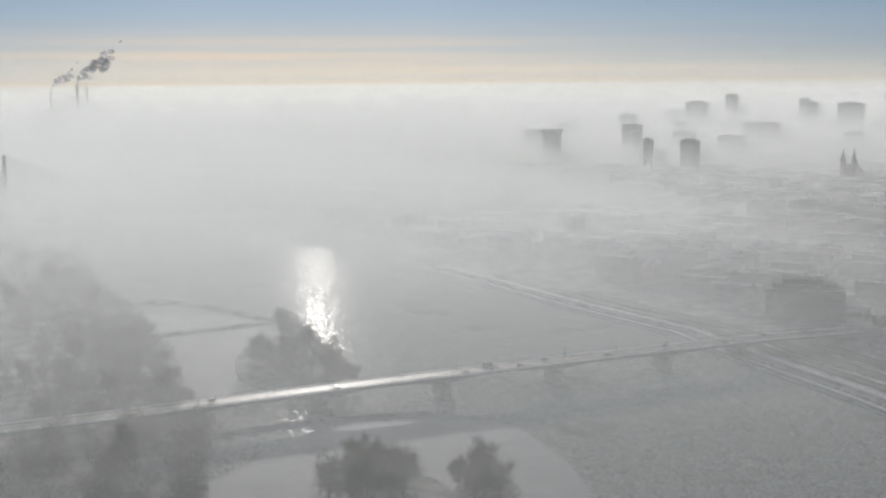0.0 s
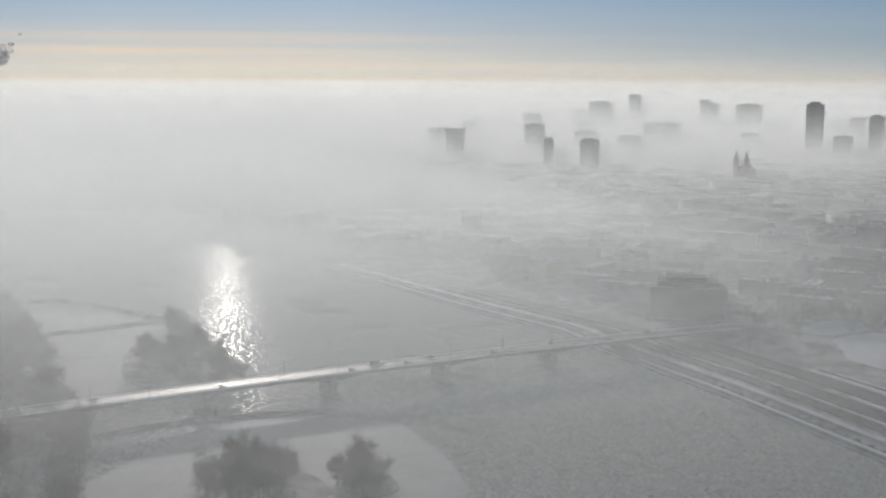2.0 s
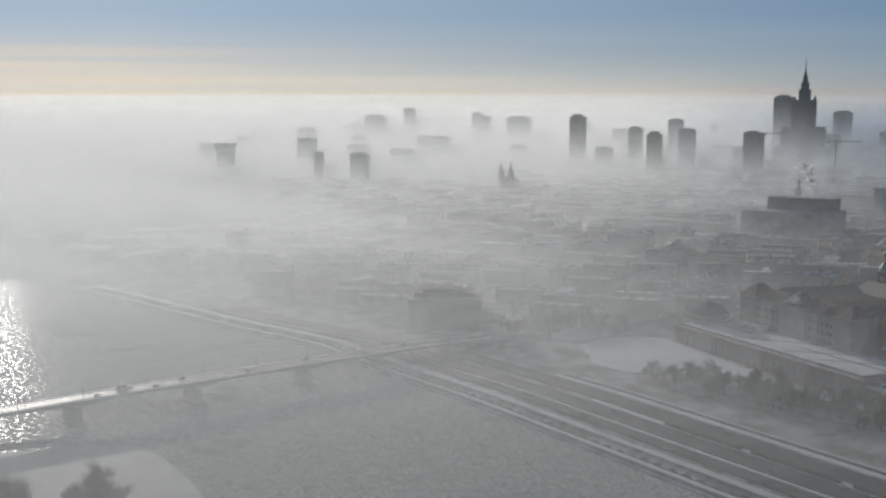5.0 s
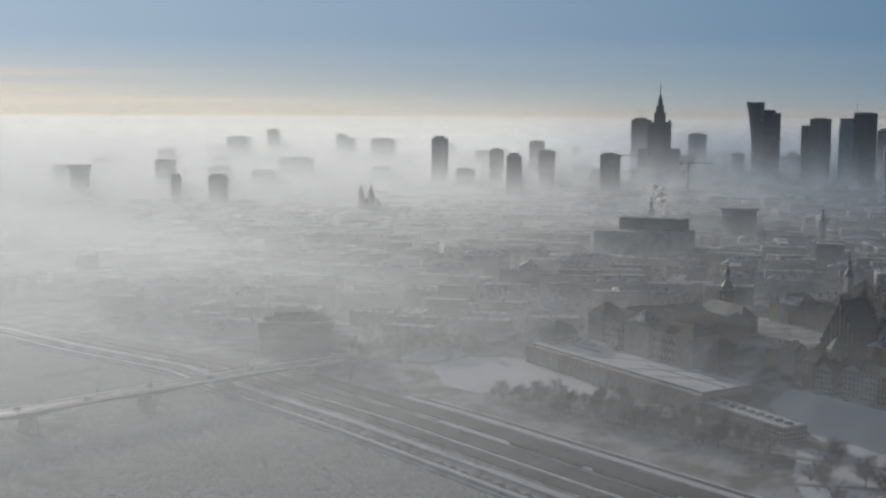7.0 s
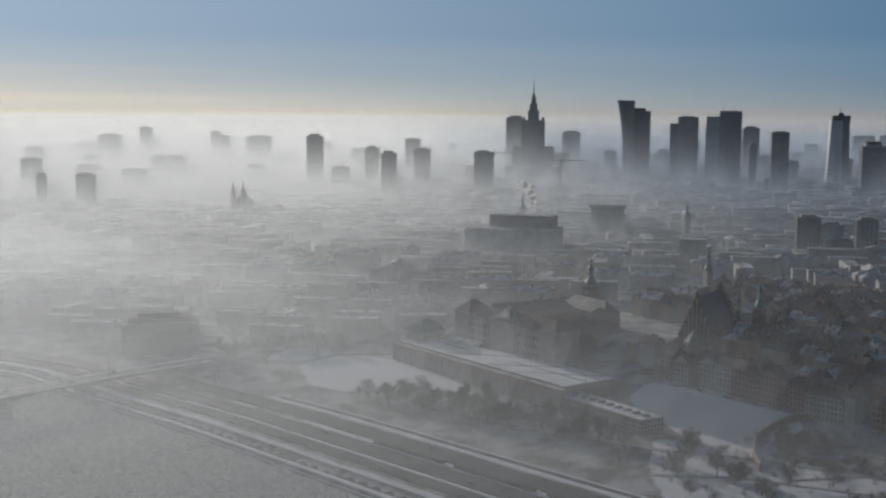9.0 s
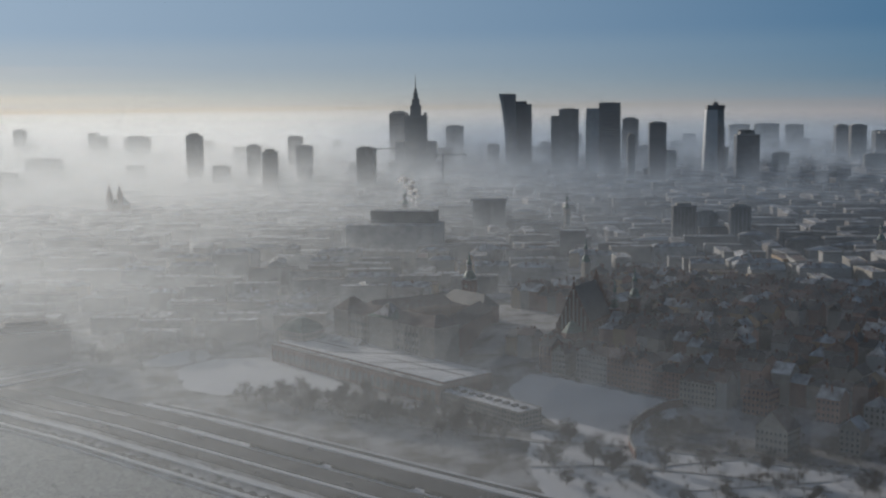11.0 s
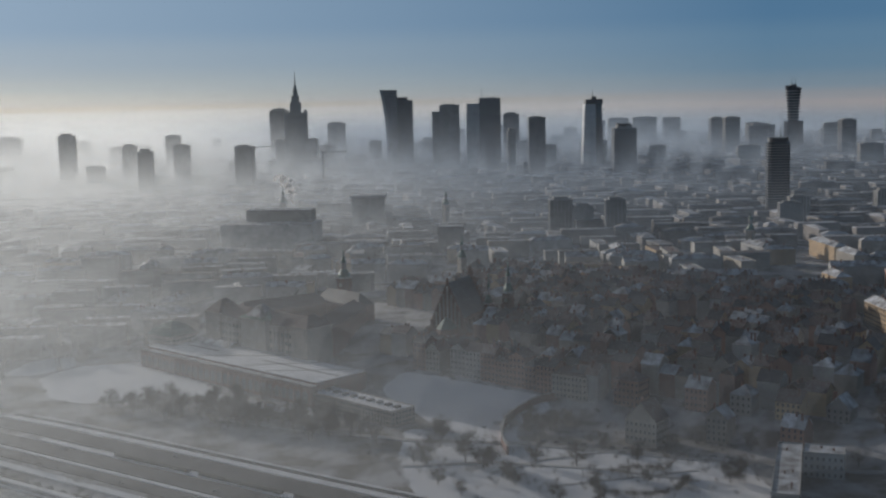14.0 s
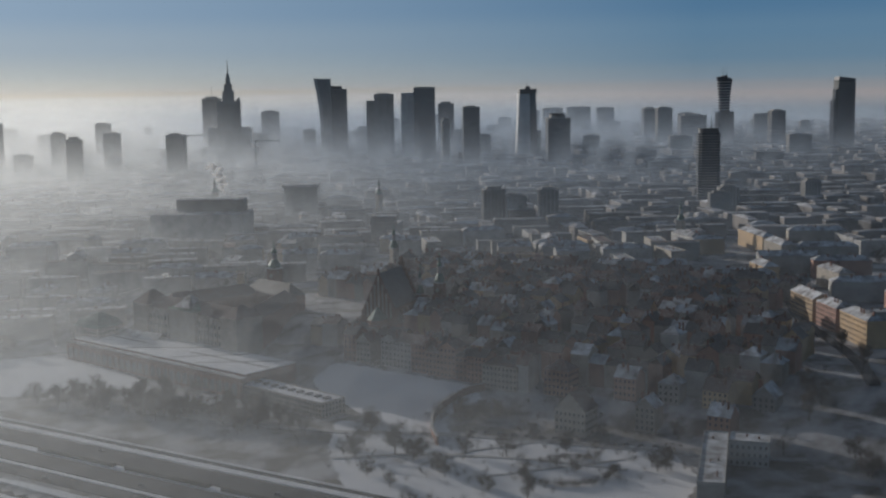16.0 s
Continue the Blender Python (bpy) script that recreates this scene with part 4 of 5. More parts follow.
# ---- castle, arcades and gardens ----
arc = thing("arcade_terrace", local(-165, -44, 9, -7.2), "long brick arcade carrying a snowy garden terrace", "terrace")
part("terrace", Geo().box(0, 194, 6, 50, -2, 13.6), BRICK, arc)
part("terrace_snow", Geo().box(0.5, 193.5, 6.5, 49.5, 13.6, 14.0), SNOW, arc, "snowy terrace lawn")
part("front_walk", Geo().box(0, 196, 0, 5.9, -2, 12.2), BRICK, arc)
part("walk_snow", Geo().box(0.4, 195.6, 0.8, 5.6, 12.2, 12.5), ROOF_SNOW, arc)
arch_me = mesh_of("arch", Geo().prism([(-2.6, -0.1), (2.6, -0.1), (2.6, 0.25), (-2.6, 0.25)], 1, 6.2).add([(2.6 * math.cos(a), y, 6.2 + 2.6 * math.sin(a)) for y in (-0.1, 0.25) for a in [math.pi * i / 8 for i in range(9)]], [tuple(reversed(range(9))), tuple(range(9, 18))] + [(i, i + 1, i + 10, i + 9) for i in range(8)]), SLATE)
for i in range(27):
    shared("arch", arch_me, arc, pose(5.5 + 7.1 * i, -0.05, 0))
    part("buttress", Geo().box(1.4 + 7.1 * i, 2.6 + 7.1 * i, -0.9, 0, -1, 10), BRICK, arc)
for a, b in (((60, 8), (112, 48)), ((112, 28), (192, 28)), ((140, 8), (186, 48)), ((20, 28), (60, 28)), ((112, 8), (150, 48))):
    dx, dy = b[0] - a[0], b[1] - a[1]
    L = math.hypot(dx, dy)
    part("garden_path", Geo().box(0, L, -1.0, 1.0, 14.0, 14.06).turned(pose(*a, 0, 0, 0, math.degrees(math.atan2(dy, dx)))), GRAVEL, arc)
rail_g = Geo()
for x in np.arange(0.5, 196, 2.2):
    rail_g.box(x, x + 0.4, 0.1, 0.4, 12.2, 13.2)
rail_g.box(0, 196, 0.05, 0.45, 13.2, 13.4)
part("balustrade", rail_g, STONE, arc)

castle = thing("royal_castle", local(-140, 4, 20, -8), "large brick and plaster castle round a courtyard, roofs dusted with snow", "castle")


def wing(x0, x1, y0, y1, h, rh, cover, front=True, rows=3):
    w = part("wing", Geo().box(x0, x1, y0, y1, -4, h), PLASTER if front else ROSE, castle)
    part("cornice", Geo().box(x0 - 0.4, x1 + 0.4, y0 - 0.4, y1 + 0.4, h - 0.1, h + 0.6), PLASTER, w)
    part("roof", Geo().hip(x0, x1, y0, y1, h + 0.6, rh, 0.6), cover, w)
    return w


tall_me = mesh_of("window", Geo().box(-0.75, 0.75, -0.08, 0.08, 0, 3.0), WINDOW)
fw = wing(0, 118, 0, 17, 23, 8, TILE)
for i in range(26):
    for j, z in enumerate((4, 9.5, 15.5)):
        shared("window", tall_me, fw, pose(3 + 4.48 * i, -0.03, z))
wing(-2, 16, -3, 20, 25, 9, TILE)
wing(102, 120, -3, 20, 25, 8, TILE)
mid = wing(44, 74, -4, 18, 25.5, 6, COPPER)
part("pavilion_roof", Geo().prism([(50, -4), (68, -4), (68, 14), (50, 14)], 28, 33.5, 0.35).prism([(55, 1), (63, 1), (63, 9), (55, 9)], 33.5, 36, 0.2), ROOF_SNOW, castle, "snow-capped pavilion roof")
for x in np.arange(22, 102, 5.2):
    part("pilaster", Geo().box(x - 0.4, x + 0.4, -0.5, 0, -2, 22.5), PLASTER, fw)


def wing_along(p, q, width, h, rh, cover):
    """A castle wing along a slanting line of the courtyard."""
    L = math.hypot(q[0] - p[0], q[1] - p[1])
    m = pose(*p, 0, 0, 0, math.degrees(math.atan2(q[1] - p[1], q[0] - p[0])))
    w = part("wing", Geo().box(0, L, -width / 2, width / 2, -4, h).turned(m), ROSE, castle)
    part("roof", Geo().hip(0, L, -width / 2, width / 2, h, rh, 0.6).turned(m), cover, w)


wing_along((8, 18), (22, 96), 16, 22, 8, TILE)
wing_along((110, 18), (66, 92), 16, 22, 8, TILE)
wing_along((16, 100), (72, 96), 16, 24, 9, SLATE)


def clock_tower(m, w, h, label, cat="tower", wall=BRICK):
    t = thing("clock_tower", m, label, cat)
    part("shaft", Geo().box(-w / 2, w / 2, -w / 2, w / 2, -3, h), wall, t)
    part("cornice", Geo().box(-w / 2 - 0.6, w / 2 + 0.6, -w / 2 - 0.6, w / 2 + 0.6, h - 1, h + 0.4), STONE, t)
    k = w / 2
    part("helm", Geo().round(0, 0, [(k * 1.15, h + 0.4), (k * 1.2, h + 2), (k * 0.8, h + 5), (k * 0.55, h + 6.5)], 8), COPPER, t)
    part("lantern", Geo().round(0, 0, [(k * 0.5, h + 6.5), (k * 0.5, h + 10.5), (k * 0.66, h + 10.8), (k * 0.62, h + 11.6)], 8), STONE, t)
    part("spire", Geo().round(0, 0, [(k * 0.5, h + 11.6), (k * 0.55, h + 13), (k * 0.22, h + 16), (k * 0.08, h + 22)], 8), COPPER, t)
    for s in (-1, 1):
        part("clock_face", Geo().round(0, 0, [(1.7, 0), (1.7, 0.2)], 16).turned(pose(0, s * (w / 2 + 0.02), h - 6, 90)), PLASTER, t)
    return t


clock_tower(pose(193, 580, 31, 0, 0, CF), 8.5, 31, "brick castle clock tower with a green copper helm")
clock_tower(pose(273, 452, 31, 0, 0, CF), 6.4, 29, "slender brick church tower with a copper cap")
clock_tower(pose(262, 462, 31, 0, 0, CF), 4.6, 20, "small church turret with a copper cap")
# tin-roofed palace at the end of the terrace
pal = thing("palace_pavilion", local(-172, -30, 14), "plastered palace with a tall snow-edged mansard roof", "palace")
pw = part("wall", Geo().box(0, 26, 0, 24, -6, 16), PLASTER, pal)
for i in range(6):
    for z in (2, 7, 11.5):
        shared("window", window_me, pw, pose(3 + 4 * i, -0.02, z))
        shared("window", window_me, pw, pose(26.02, 2.5 + 3.8 * i, z, 0, 0, 90))
part("roof", Geo().prism([(-0.6, -0.6), (26.6, -0.6), (26.6, 24.6), (-0.6, 24.6)], 16, 21, 0.72).prism([(3, 3), (23, 3), (23, 21), (3, 21)], 21, 25, 0.3), COPPER, pal)
part("side_wing", Geo().box(26, 70, 16, 28, -6, 9), PLASTER, pal)
part("wing_roof", Geo().gable(26, 70, 16, 28, 9, 4), ROOF_SNOW, pal)

# cathedral with its stepped gable
cath = thing("cathedral", pose(222, 450, 30, 0, 0, 41), "tall red brick gothic cathedral with steep dark roof", "church")
HW, EAVE, RIDGE, LONG = 12.0, 16.0, 41.0, 44.0
nave = Geo().box(0, LONG, -HW, HW, -3, EAVE)
nave.add([(x, y, z) for x in (-0.5, 0.6) for y, z in ((-HW - 0.5, EAVE - 1), (HW + 0.5, EAVE - 1), (0, RIDGE + 1.2))], [(2, 1, 0), (3, 4, 5), (0, 1, 4, 3), (1, 2, 5, 4), (2, 0, 3, 5)])
nave_ob = part("nave", nave, BRICK, cath)
step_g = Geo()
for i in range(8):
    half = HW + 0.4 - i * 1.5
    step_g.box(LONG - 0.2, LONG + 1.0, -half, half, EAVE + i * 3.2, EAVE + (i + 1) * 3.2)
    for q in (-half, half):
        step_g.box(LONG - 0.3, LONG + 1.1, q - 0.45, q + 0.45, EAVE + (i + 1) * 3.2, EAVE + (i + 1) * 3.2 + 1.5)
part("stepped_gable", step_g, BRICK, cath, "stepped brick gable with pinnacles")
part("roof", Geo().gable(0.7, LONG - 0.3, -HW, HW, EAVE, RIDGE - EAVE, 0.1), SLATE, cath)
part("pinnacle", Geo().box(LONG - 0.6, LONG + 1.4, -1, 1, RIDGE + 0.5, RIDGE + 4).round(LONG + 0.4, 0, [(1.2, RIDGE + 4), (0.1, RIDGE + 8)], 6), BRICK, cath)
part("pinnacle", Geo().box(-0.7, 0.8, -0.8, 0.8, RIDGE, RIDGE + 2.4).round(0, 0, [(0.9, RIDGE + 2.4), (0.1, RIDGE + 4.5)], 6), BRICK, cath)
lancet_me = mesh_of("lancet_window", Geo().prism([(-0.9, -0.08), (0.9, -0.08), (0.9, 0.08), (-0.9, 0.08)], 0, 8).prism([(-0.9, -0.08), (0.9, -0.08), (0.9, 0.08), (-0.9, 0.08)], 8, 10, 0.1), WINDOW)
for i in range(5):
    shared("lancet_window", lancet_me, nave_ob, pose(5.2 + 8.4 * i, -HW - 0.03, 3))
    part("buttress", Geo().box(0.6 + 8.4 * i, 2.2 + 8.4 * i, -HW - 2.4, -HW, -3, EAVE - 2), BRICK, cath)
    part("buttress", Geo().box(0.6 + 8.4 * i, 2.2 + 8.4 * i, HW, HW + 2.4, -3, EAVE - 2), BRICK, cath)
for i in range(7):
    y = -9 + 3.0 * i
    top_ = EAVE + (RIDGE - EAVE) * (1 - abs(y) / HW) - 2.0
    part("blind_niche", Geo().box(-0.66, -0.46, y - 0.7, y + 0.7, 9, top_), PLASTER, nave_ob, "tall pale plastered gable niche")
part("chancel", Geo().prism([(-10, -5), (-14, 0), (-10, 5), (-0.6, 7), (-0.6, -7)], -3, 9), BRICK, cath)
part("chancel_roof", Geo().prism([(-10.4, -5.4), (-14.4, 0), (-10.4, 5.4), (-0.6, 7.4), (-0.6, -7.4)], 9, 17, 0.12, (4, 0)), COPPER, cath)
for s_ in (-1, 1):
    y0, y1 = sorted((s_ * (HW + 0.02), s_ * (HW + 7)))
    part("aisle", Geo().box(2, LONG - 2, y0, y1, -3, 6), BRICK, cath)
    part("aisle_roof", Geo().add([(x, s_ * w_, z) for x in (1.6, LONG - 1.6) for w_, z in ((HW + 0.03, 11.5), (HW + 7.4, 6.05), (HW + 0.03, 6.05))], [(0, 3, 4, 1), (1, 4, 5, 2), (2, 5, 3, 0), (0, 1, 2), (5, 4, 3)]), TILE, cath)

# curved retaining wall of a ramp below the houses
cw = Geo()
coping = Geo()
bend = np.linspace(0, 5, 26)
curve = list(zip(np.interp(bend, range(6), (153, 160, 177, 199, 216, 230)).tolist(), np.interp(bend, range(6), (236, 258, 288, 311, 316, 309)).tolist()))
curve = [tuple(sum(q[k] for q in curve[max(0, i - 2):i + 3]) / len(curve[max(0, i - 2):i + 3]) for k in (0, 1)) for i in range(len(curve))]
for a, b in zip(curve, curve[1:]):
    za = ground_at(*a)
    L = math.hypot(b[0] - a[0], b[1] - a[1])
    turn = pose(*a, za, 0, 0, math.degrees(math.atan2(b[1] - a[1], b[0] - a[0])))
    cw.join(Geo().box(0, L + 0.1, -0.6, 0.6, -3, 5.0).turned(turn))
    coping.join(Geo().box(0, L + 0.1, -0.7, 0.7, 5.004, 5.25).turned(turn))
retaining = structure("retaining_wall", cw, BRICK, "curved brick retaining wall in the snowy slope", "wall")
part("coping", coping, STONE, retaining)
for i in range(26):
    plant("shrub", 204 + rng.gauss(0, 10), 284 + rng.gauss(0, 8), rng, group="bushes behind the curved wall")
for i in range(14):
    plant("willow", 203 + rng.gauss(0, 9), 280 + rng.gauss(0, 8), rng, group="trees behind the curved wall", size=0.5)
for x, y in ((139, 230), (133, 235), (140, 292), (128, 240), (158, 216), (176, 204), (120, 262), (205, 190)):
    plant("willow", x, y, rng, group="tall park trees", size=0.85)

for i in range(38):
    x, y = rng.uniform(280, 440), rng.uniform(20, 240)
    plant(rng.choice(["willow", "poplar", "shrub"]), x, y, rng, group="trees by the town wall", size=0.8)
ribbon("ramp_road", [(385, 144), (417, 182), (443, 222), (470, 271), (504, 324), (547, 376)], 8.0, 0.8, ASPHALT, "dark sloping street beside the old town", "road", 8)

park_brush = [(rng.uniform(85, 265), rng.uniform(120, 300)) for _ in range(260)]
wood_patch("park_brushwood", [p for p in park_brush if p[0] * 0.8 + p[1] > 285], "brush", "low bare shrubs scattered over the snowy park", rng)

# ---- large buildings of the middle distance ----
blk = thing("office_block", pose(-176, 640, 6, 0, 0, -4), "bulky dark building with rooftop parapets wrapped in haze", "building")
part("wall", Geo().box(0, 60, 0, 34, -2, 27), SLATE, blk)
part("upper_storey", Geo().box(5, 54, 4, 30, 27, 31.5), SLATE, blk)
part("roof_plant", Geo().box(12, 44, 8, 26, 31.5, 34.5), SLATE, blk)
part("roof_snow", Geo().box(0.6, 59.4, 0.6, 3.6, 27, 27.4), ROOF_SNOW, blk)
for i in range(17):
    for z in (3, 8, 13, 18, 23):
        shared("window", tall_me, blk, pose(2.5 + 3.4 * i, -0.03, z))


def ribs(w, d, z0, z1, step, size=0.5, floors=0.0):
    """Upright facade ribs, and floor bands where floors is their spacing."""
    g = Geo()
    for x in np.arange(-w / 2, w / 2 + 0.01, w / max(2, round(w / step))):
        for y in (-d / 2, d / 2):
            g.box(x - size / 2, x + size / 2, y - 0.35, y + 0.35, z0, z1)
    for y in np.arange(-d / 2, d / 2 + 0.01, d / max(2, round(d / step))):
        for x in (-w / 2, w / 2):
            g.box(x - 0.35, x + 0.35, y - size / 2, y + size / 2, z0, z1)
    return g


def bands(w, d, z0, z1, step, tall=1.2, proud=0.25):
    g = Geo()
    for z in np.arange(z0, z1, step):
        g.box(-w / 2 - proud, w / 2 + proud, -d / 2 - proud, d / 2 + proud, z, z + tall)
    return g


def tower(x, y, top, w, d, label, rot=0.0, wall=GLASS, trim=CONCRETE, plant_h=4.0, style="bands", name="office_tower"):
    """A plain high-rise: shaft, floor bands or ribs, parapet and plant room."""
    z0 = ground_at(x, y) - 1
    ob = thing(name, pose(x, y, z0, 0, 0, rot), label, "tower")
    h = top - z0 - plant_h
    part("shaft", Geo().box(-w / 2, w / 2, -d / 2, d / 2, 0, h), wall, ob)
    part("facade_trim", bands(w, d, 3, h, 3.6) if style == "bands" else ribs(w, d, 0, h, 4.5, 1.2), trim, ob)
    part("parapet", Geo().box(-w / 2 - 0.4, w / 2 + 0.4, -d / 2 - 0.4, d / 2 + 0.4, h - 0.5, h + 0.9), trim, ob)
    part("plant_room", Geo().box(-w * 0.34, w * 0.3, -d * 0.34, d * 0.32, h, h + plant_h), GREYWALL, ob)
    return ob


def mast(ob, x, y, z0, z1, r=0.5):
    part("mast", Geo().tube((x, y, z0), (x, y, z1), r, r * 0.35, 5), STEEL, ob)


VIEW = -24.0  # turn that sets a front square to the river bend
for x, y, z, w, d, st, lab in [
    (1117, 2984, 143, 50, 34, "ribs", "stepped residential tower with a rounded crown"),
    (1449, 2549, 163, 42, 30, "bands", "pale office tower far in the haze"),
    (1107, 1938, 138, 15, 14, "ribs", "slim pale tower with a lit flank"),
    (1128, 1868, 163, 34, 28, "bands", "dark residential tower with a set-back top"),
    (1988, 2303, 139, 39, 30, "ribs", "dark slab tower in the haze"),
    (2144, 2563, 133, 38, 28, "bands", "pale tower block in the haze"),
    (2176, 2407, 114, 76, 26, "bands", "wide residential block in the haze"),
    (2140, 2035, 131, 37, 30, "bands", "flat-topped tower in the haze"),
    (504, 1869, 126, 30, 24, "ribs", "concrete residential tower in the haze"),
    (468, 2190, 121, 32, 24, "ribs", "concrete residential tower in the haze"),
    (546, 2582, 131, 32, 24, "ribs", "residential tower with a pyramid top in the haze"),
    (332, 1913, 124, 27, 24, "bands", "rounded residential tower in the haze"),
    (386, 2311, 121, 28, 22, "ribs", "concrete residential tower in the haze"),
    (252, 2271, 148, 31, 26, "ribs", "tall rounded concrete tower in the haze"),
    (-54, 3589, 142, 32, 28, "bands", "lone far tower above the haze"),
    (147, 3425, 131, 26, 28, "bands", "far residential tower with a crown"),
    (165, 3430, 119, 48, 28, "bands", "far broad residential block"),
    (250, 3232, 123, 70, 28, "bands", "far broad office block in the haze"),
    (-164, 3362, 125, 64, 28, "bands", "far broad residential block in the haze"),
    (-283, 1751, 96, 12, 12, "ribs", "slim tower block rising from the haze"),
    (-214, 1762, 95, 29, 16, "bands", "flat-topped block rising from the haze"),
    (622, 948, 81, 27, 14, "ribs", "grey residential tower block"),
    (634, 916, 74, 23, 14, "ribs", "grey residential tower block"),
    (678, 912, 80, 24, 14, "ribs", "dark residential tower block"),
    (1085, 880, 72, 22, 14, "ribs", "grey residential tower block"),
    (905, 860, 66, 26, 14, "ribs", "grey residential slab block"),
    (960, 905, 68, 26, 14, "ribs", "grey residential slab block"),
]:
    tower(x, y, z, w, d, lab, VIEW + rng.uniform(-6, 6), GREYWALL if st == "ribs" else GLASS, CONCRETE, rng.uniform(3, 6), st)
# far housing estates along the horizon
far_rng = random.Random(31)
for az, dist, top, w in [(33.4, 4300, 118, 60), (34.4, 4350, 124, 70), (35.6, 4300, 127, 80), (36.8, 4400, 122, 60), (29.0, 4100, 112, 70), (40.5, 3900, 112, 50), (44.0, 3800, 110, 70)] + [(far_rng.uniform(-8, 46), far_rng.uniform(2500, 4400), far_rng.uniform(74, 104), far_rng.uniform(22, 60)) for _ in range(46)]:
    tower(-190 + dist * math.sin(radians(az)), -335 + dist * math.cos(radians(az)), top, w, 16, "far housing block fading into the haze", VIEW + far_rng.uniform(-12, 12), GREYWALL, CONCRETE, 2.5, "ribs", "housing_block")
# the overhanging tower
nv = tower(-469, 2028, 97, 30, 24, "tower block with a wide overhanging top storey", VIEW + 14, GREYWALL, CONCRETE, 2)
part("head", Geo().box(-19, 18, -13, 13, 61.5, 69), CONCRETE, nv)

# palace of culture
pk = thing("palace_tower", pose(784, 2377, 31, 0, 0, VIEW), "monumental stepped stone tower with a tall spire", "tower")
part("podium", Geo().box(-62, 62, -48, 48, 0, 40), STONE, pk)
for x in (-37, 37):
    w = part("side_wing", Geo().box(x - 11, x + 11, -24, 24, 40, 82), STONE, pk)
    part("wing_attic", Geo().box(x - 9, x + 9, -20, 20, 82, 87), STONE, w)
sh = part("shaft", Geo().box(-24, 24, -24, 24, 40, 146), STONE, pk)
part("shaft_ribs", ribs(48.6, 48.6, 40, 143, 5.0, 1.8), CONCRETE, sh)
part("gallery", Geo().box(-25.5, 25.5, -25.5, 25.5, 143, 147), STONE, sh)
for x in (-22, 22):
    for y in (-22, 22):
        part("corner_turret", Geo().round(x, y, [(2.0, 147), (2.0, 151), (0.3, 155)], 6), STONE, sh)
up = part("upper_tower", Geo().box(-11.5, 11.5, -11.5, 11.5, 146, 170).box(-8.5, 8.5, -8.5, 8.5, 170, 182), STONE, pk)
part("tower_ribs", ribs(23.4, 23.4, 147, 170, 4.0, 1.4), CONCRETE, up)
part("crown", Geo().round(0, 0, [(9, 182), (9.4, 184), (6, 187), (5.4, 196), (6.4, 197), (4, 200), (3, 207), (1.4, 211)], 12), STONE, pk)
part("spire", Geo().round(0, 0, [(1.6, 211), (1.0, 225), (0.4, 241)], 6), STEEL, pk)
# hotel tower with an antenna
mh = tower(890, 2813, 186, 50, 34, "dark glass hotel tower with a roof antenna", VIEW, GLASS, CONCRETE, 6)
mast(mh, 0, 0, 146, 184, 0.8)
# curved sail tower
zl = thing("sail_tower", pose(1061, 2429, 31, 0, 0, VIEW), "glass tower with a curved pale sail-shaped wing", "tower")
rings = []
for i in range(13):
    t = i / 12
    z = 196 * t
    left = -28 - 12 * t ** 2.2 + 7 * math.sin(math.pi * t) * 0.6
    rings.append([(left, -14, z), (2, -16, z - (3 if i == 12 else 0)), (2, 16, z - (3 if i == 12 else 0)), (left + 6, 14, z)])
sail = part("sail_wing", Geo().loft(rings), PALESTEEL, zl, "pale curved glass wing")
fins = Geo()
for i in range(52):
    t = (i + 0.5) / 52
    left = -28 - 12 * t ** 2.2 + 7 * math.sin(math.pi * t) * 0.6
    fins.box(left + 7, 2.2, -16.4, 16.4, 196 * t - 0.5, 196 * t + 0.8)
part("floor_lines", fins, GLASS, sail)
part("block", Geo().box(2, 40, -17, 17, 0, 170).box(2, 28, -14, 14, 170, 177), GLASS, zl)
part("block_trim", bands(38, 34, 3, 170, 3.6).turned(pose(21, 0, 0)), CONCRETE, zl)
# twin-part hotel tower
ih = tower(1118, 2252, 190, 44, 30, "slab hotel tower in two joined parts", VIEW, GREYWALL, CONCRETE, 3, "ribs")
part("lower_part", Geo().box(-41, -22, -12, 12, 0, 143), GREYWALL, ih)
mast(ih, -14, 0, 155, 168)
rn = tower(1163, 2138, 203, 48, 36, "broad glass office tower with a set-back wing and antenna", VIEW, GLASS, CONCRETE, 2)
part("side_wing", Geo().box(-52, -24, -15, 15, 0, 160), PALESTEEL, rn)
part("wing_trim", bands(28, 30, 3, 160, 3.6).turned(pose(-38, 0, 0)), CONCRETE, rn)
mast(rn, -17, 0, 169, 195, 0.6)
# tapering tower with a dark cap
qt = thing("tapering_tower", pose(1400, 2077, 31, 0, 0, VIEW), "tapering pale glass tower with a dark cap and mast", "tower")
part("shaft", Geo().prism([(-26, -17), (23, -17), (23, 17), (-26, 17)], 0, 152, 0.8, (2, 0)), PALESTEEL, qt)
part("flank", Geo().prism([(6, -17.4), (23.4, -17.4), (23.4, 17.4), (6, 17.4)], 0, 152, 0.8, (-2, 0)), GLASS, qt, "dark glass flank")
part("cap", Geo().prism([(-18, -15), (22, -15), (22, 15), (-18, 15)], 152, 163, 0.98), SLATE, qt)
part("penthouse", Geo().box(-3, 8, -6, 6, 163, 169), SLATE, qt)
mast(qt, 1, 0, 169, 186, 0.8)
# round-topped tower
sp = tower(1336, 1855, 140, 48, 34, "tower with a disc-shaped roof crown", VIEW, GLASS, CONCRETE, 8)
part("roof_disc", Geo().round(-2, 0, [(9, 104), (17, 110), (17, 112.5), (6, 113)], 16), SLATE, sp)
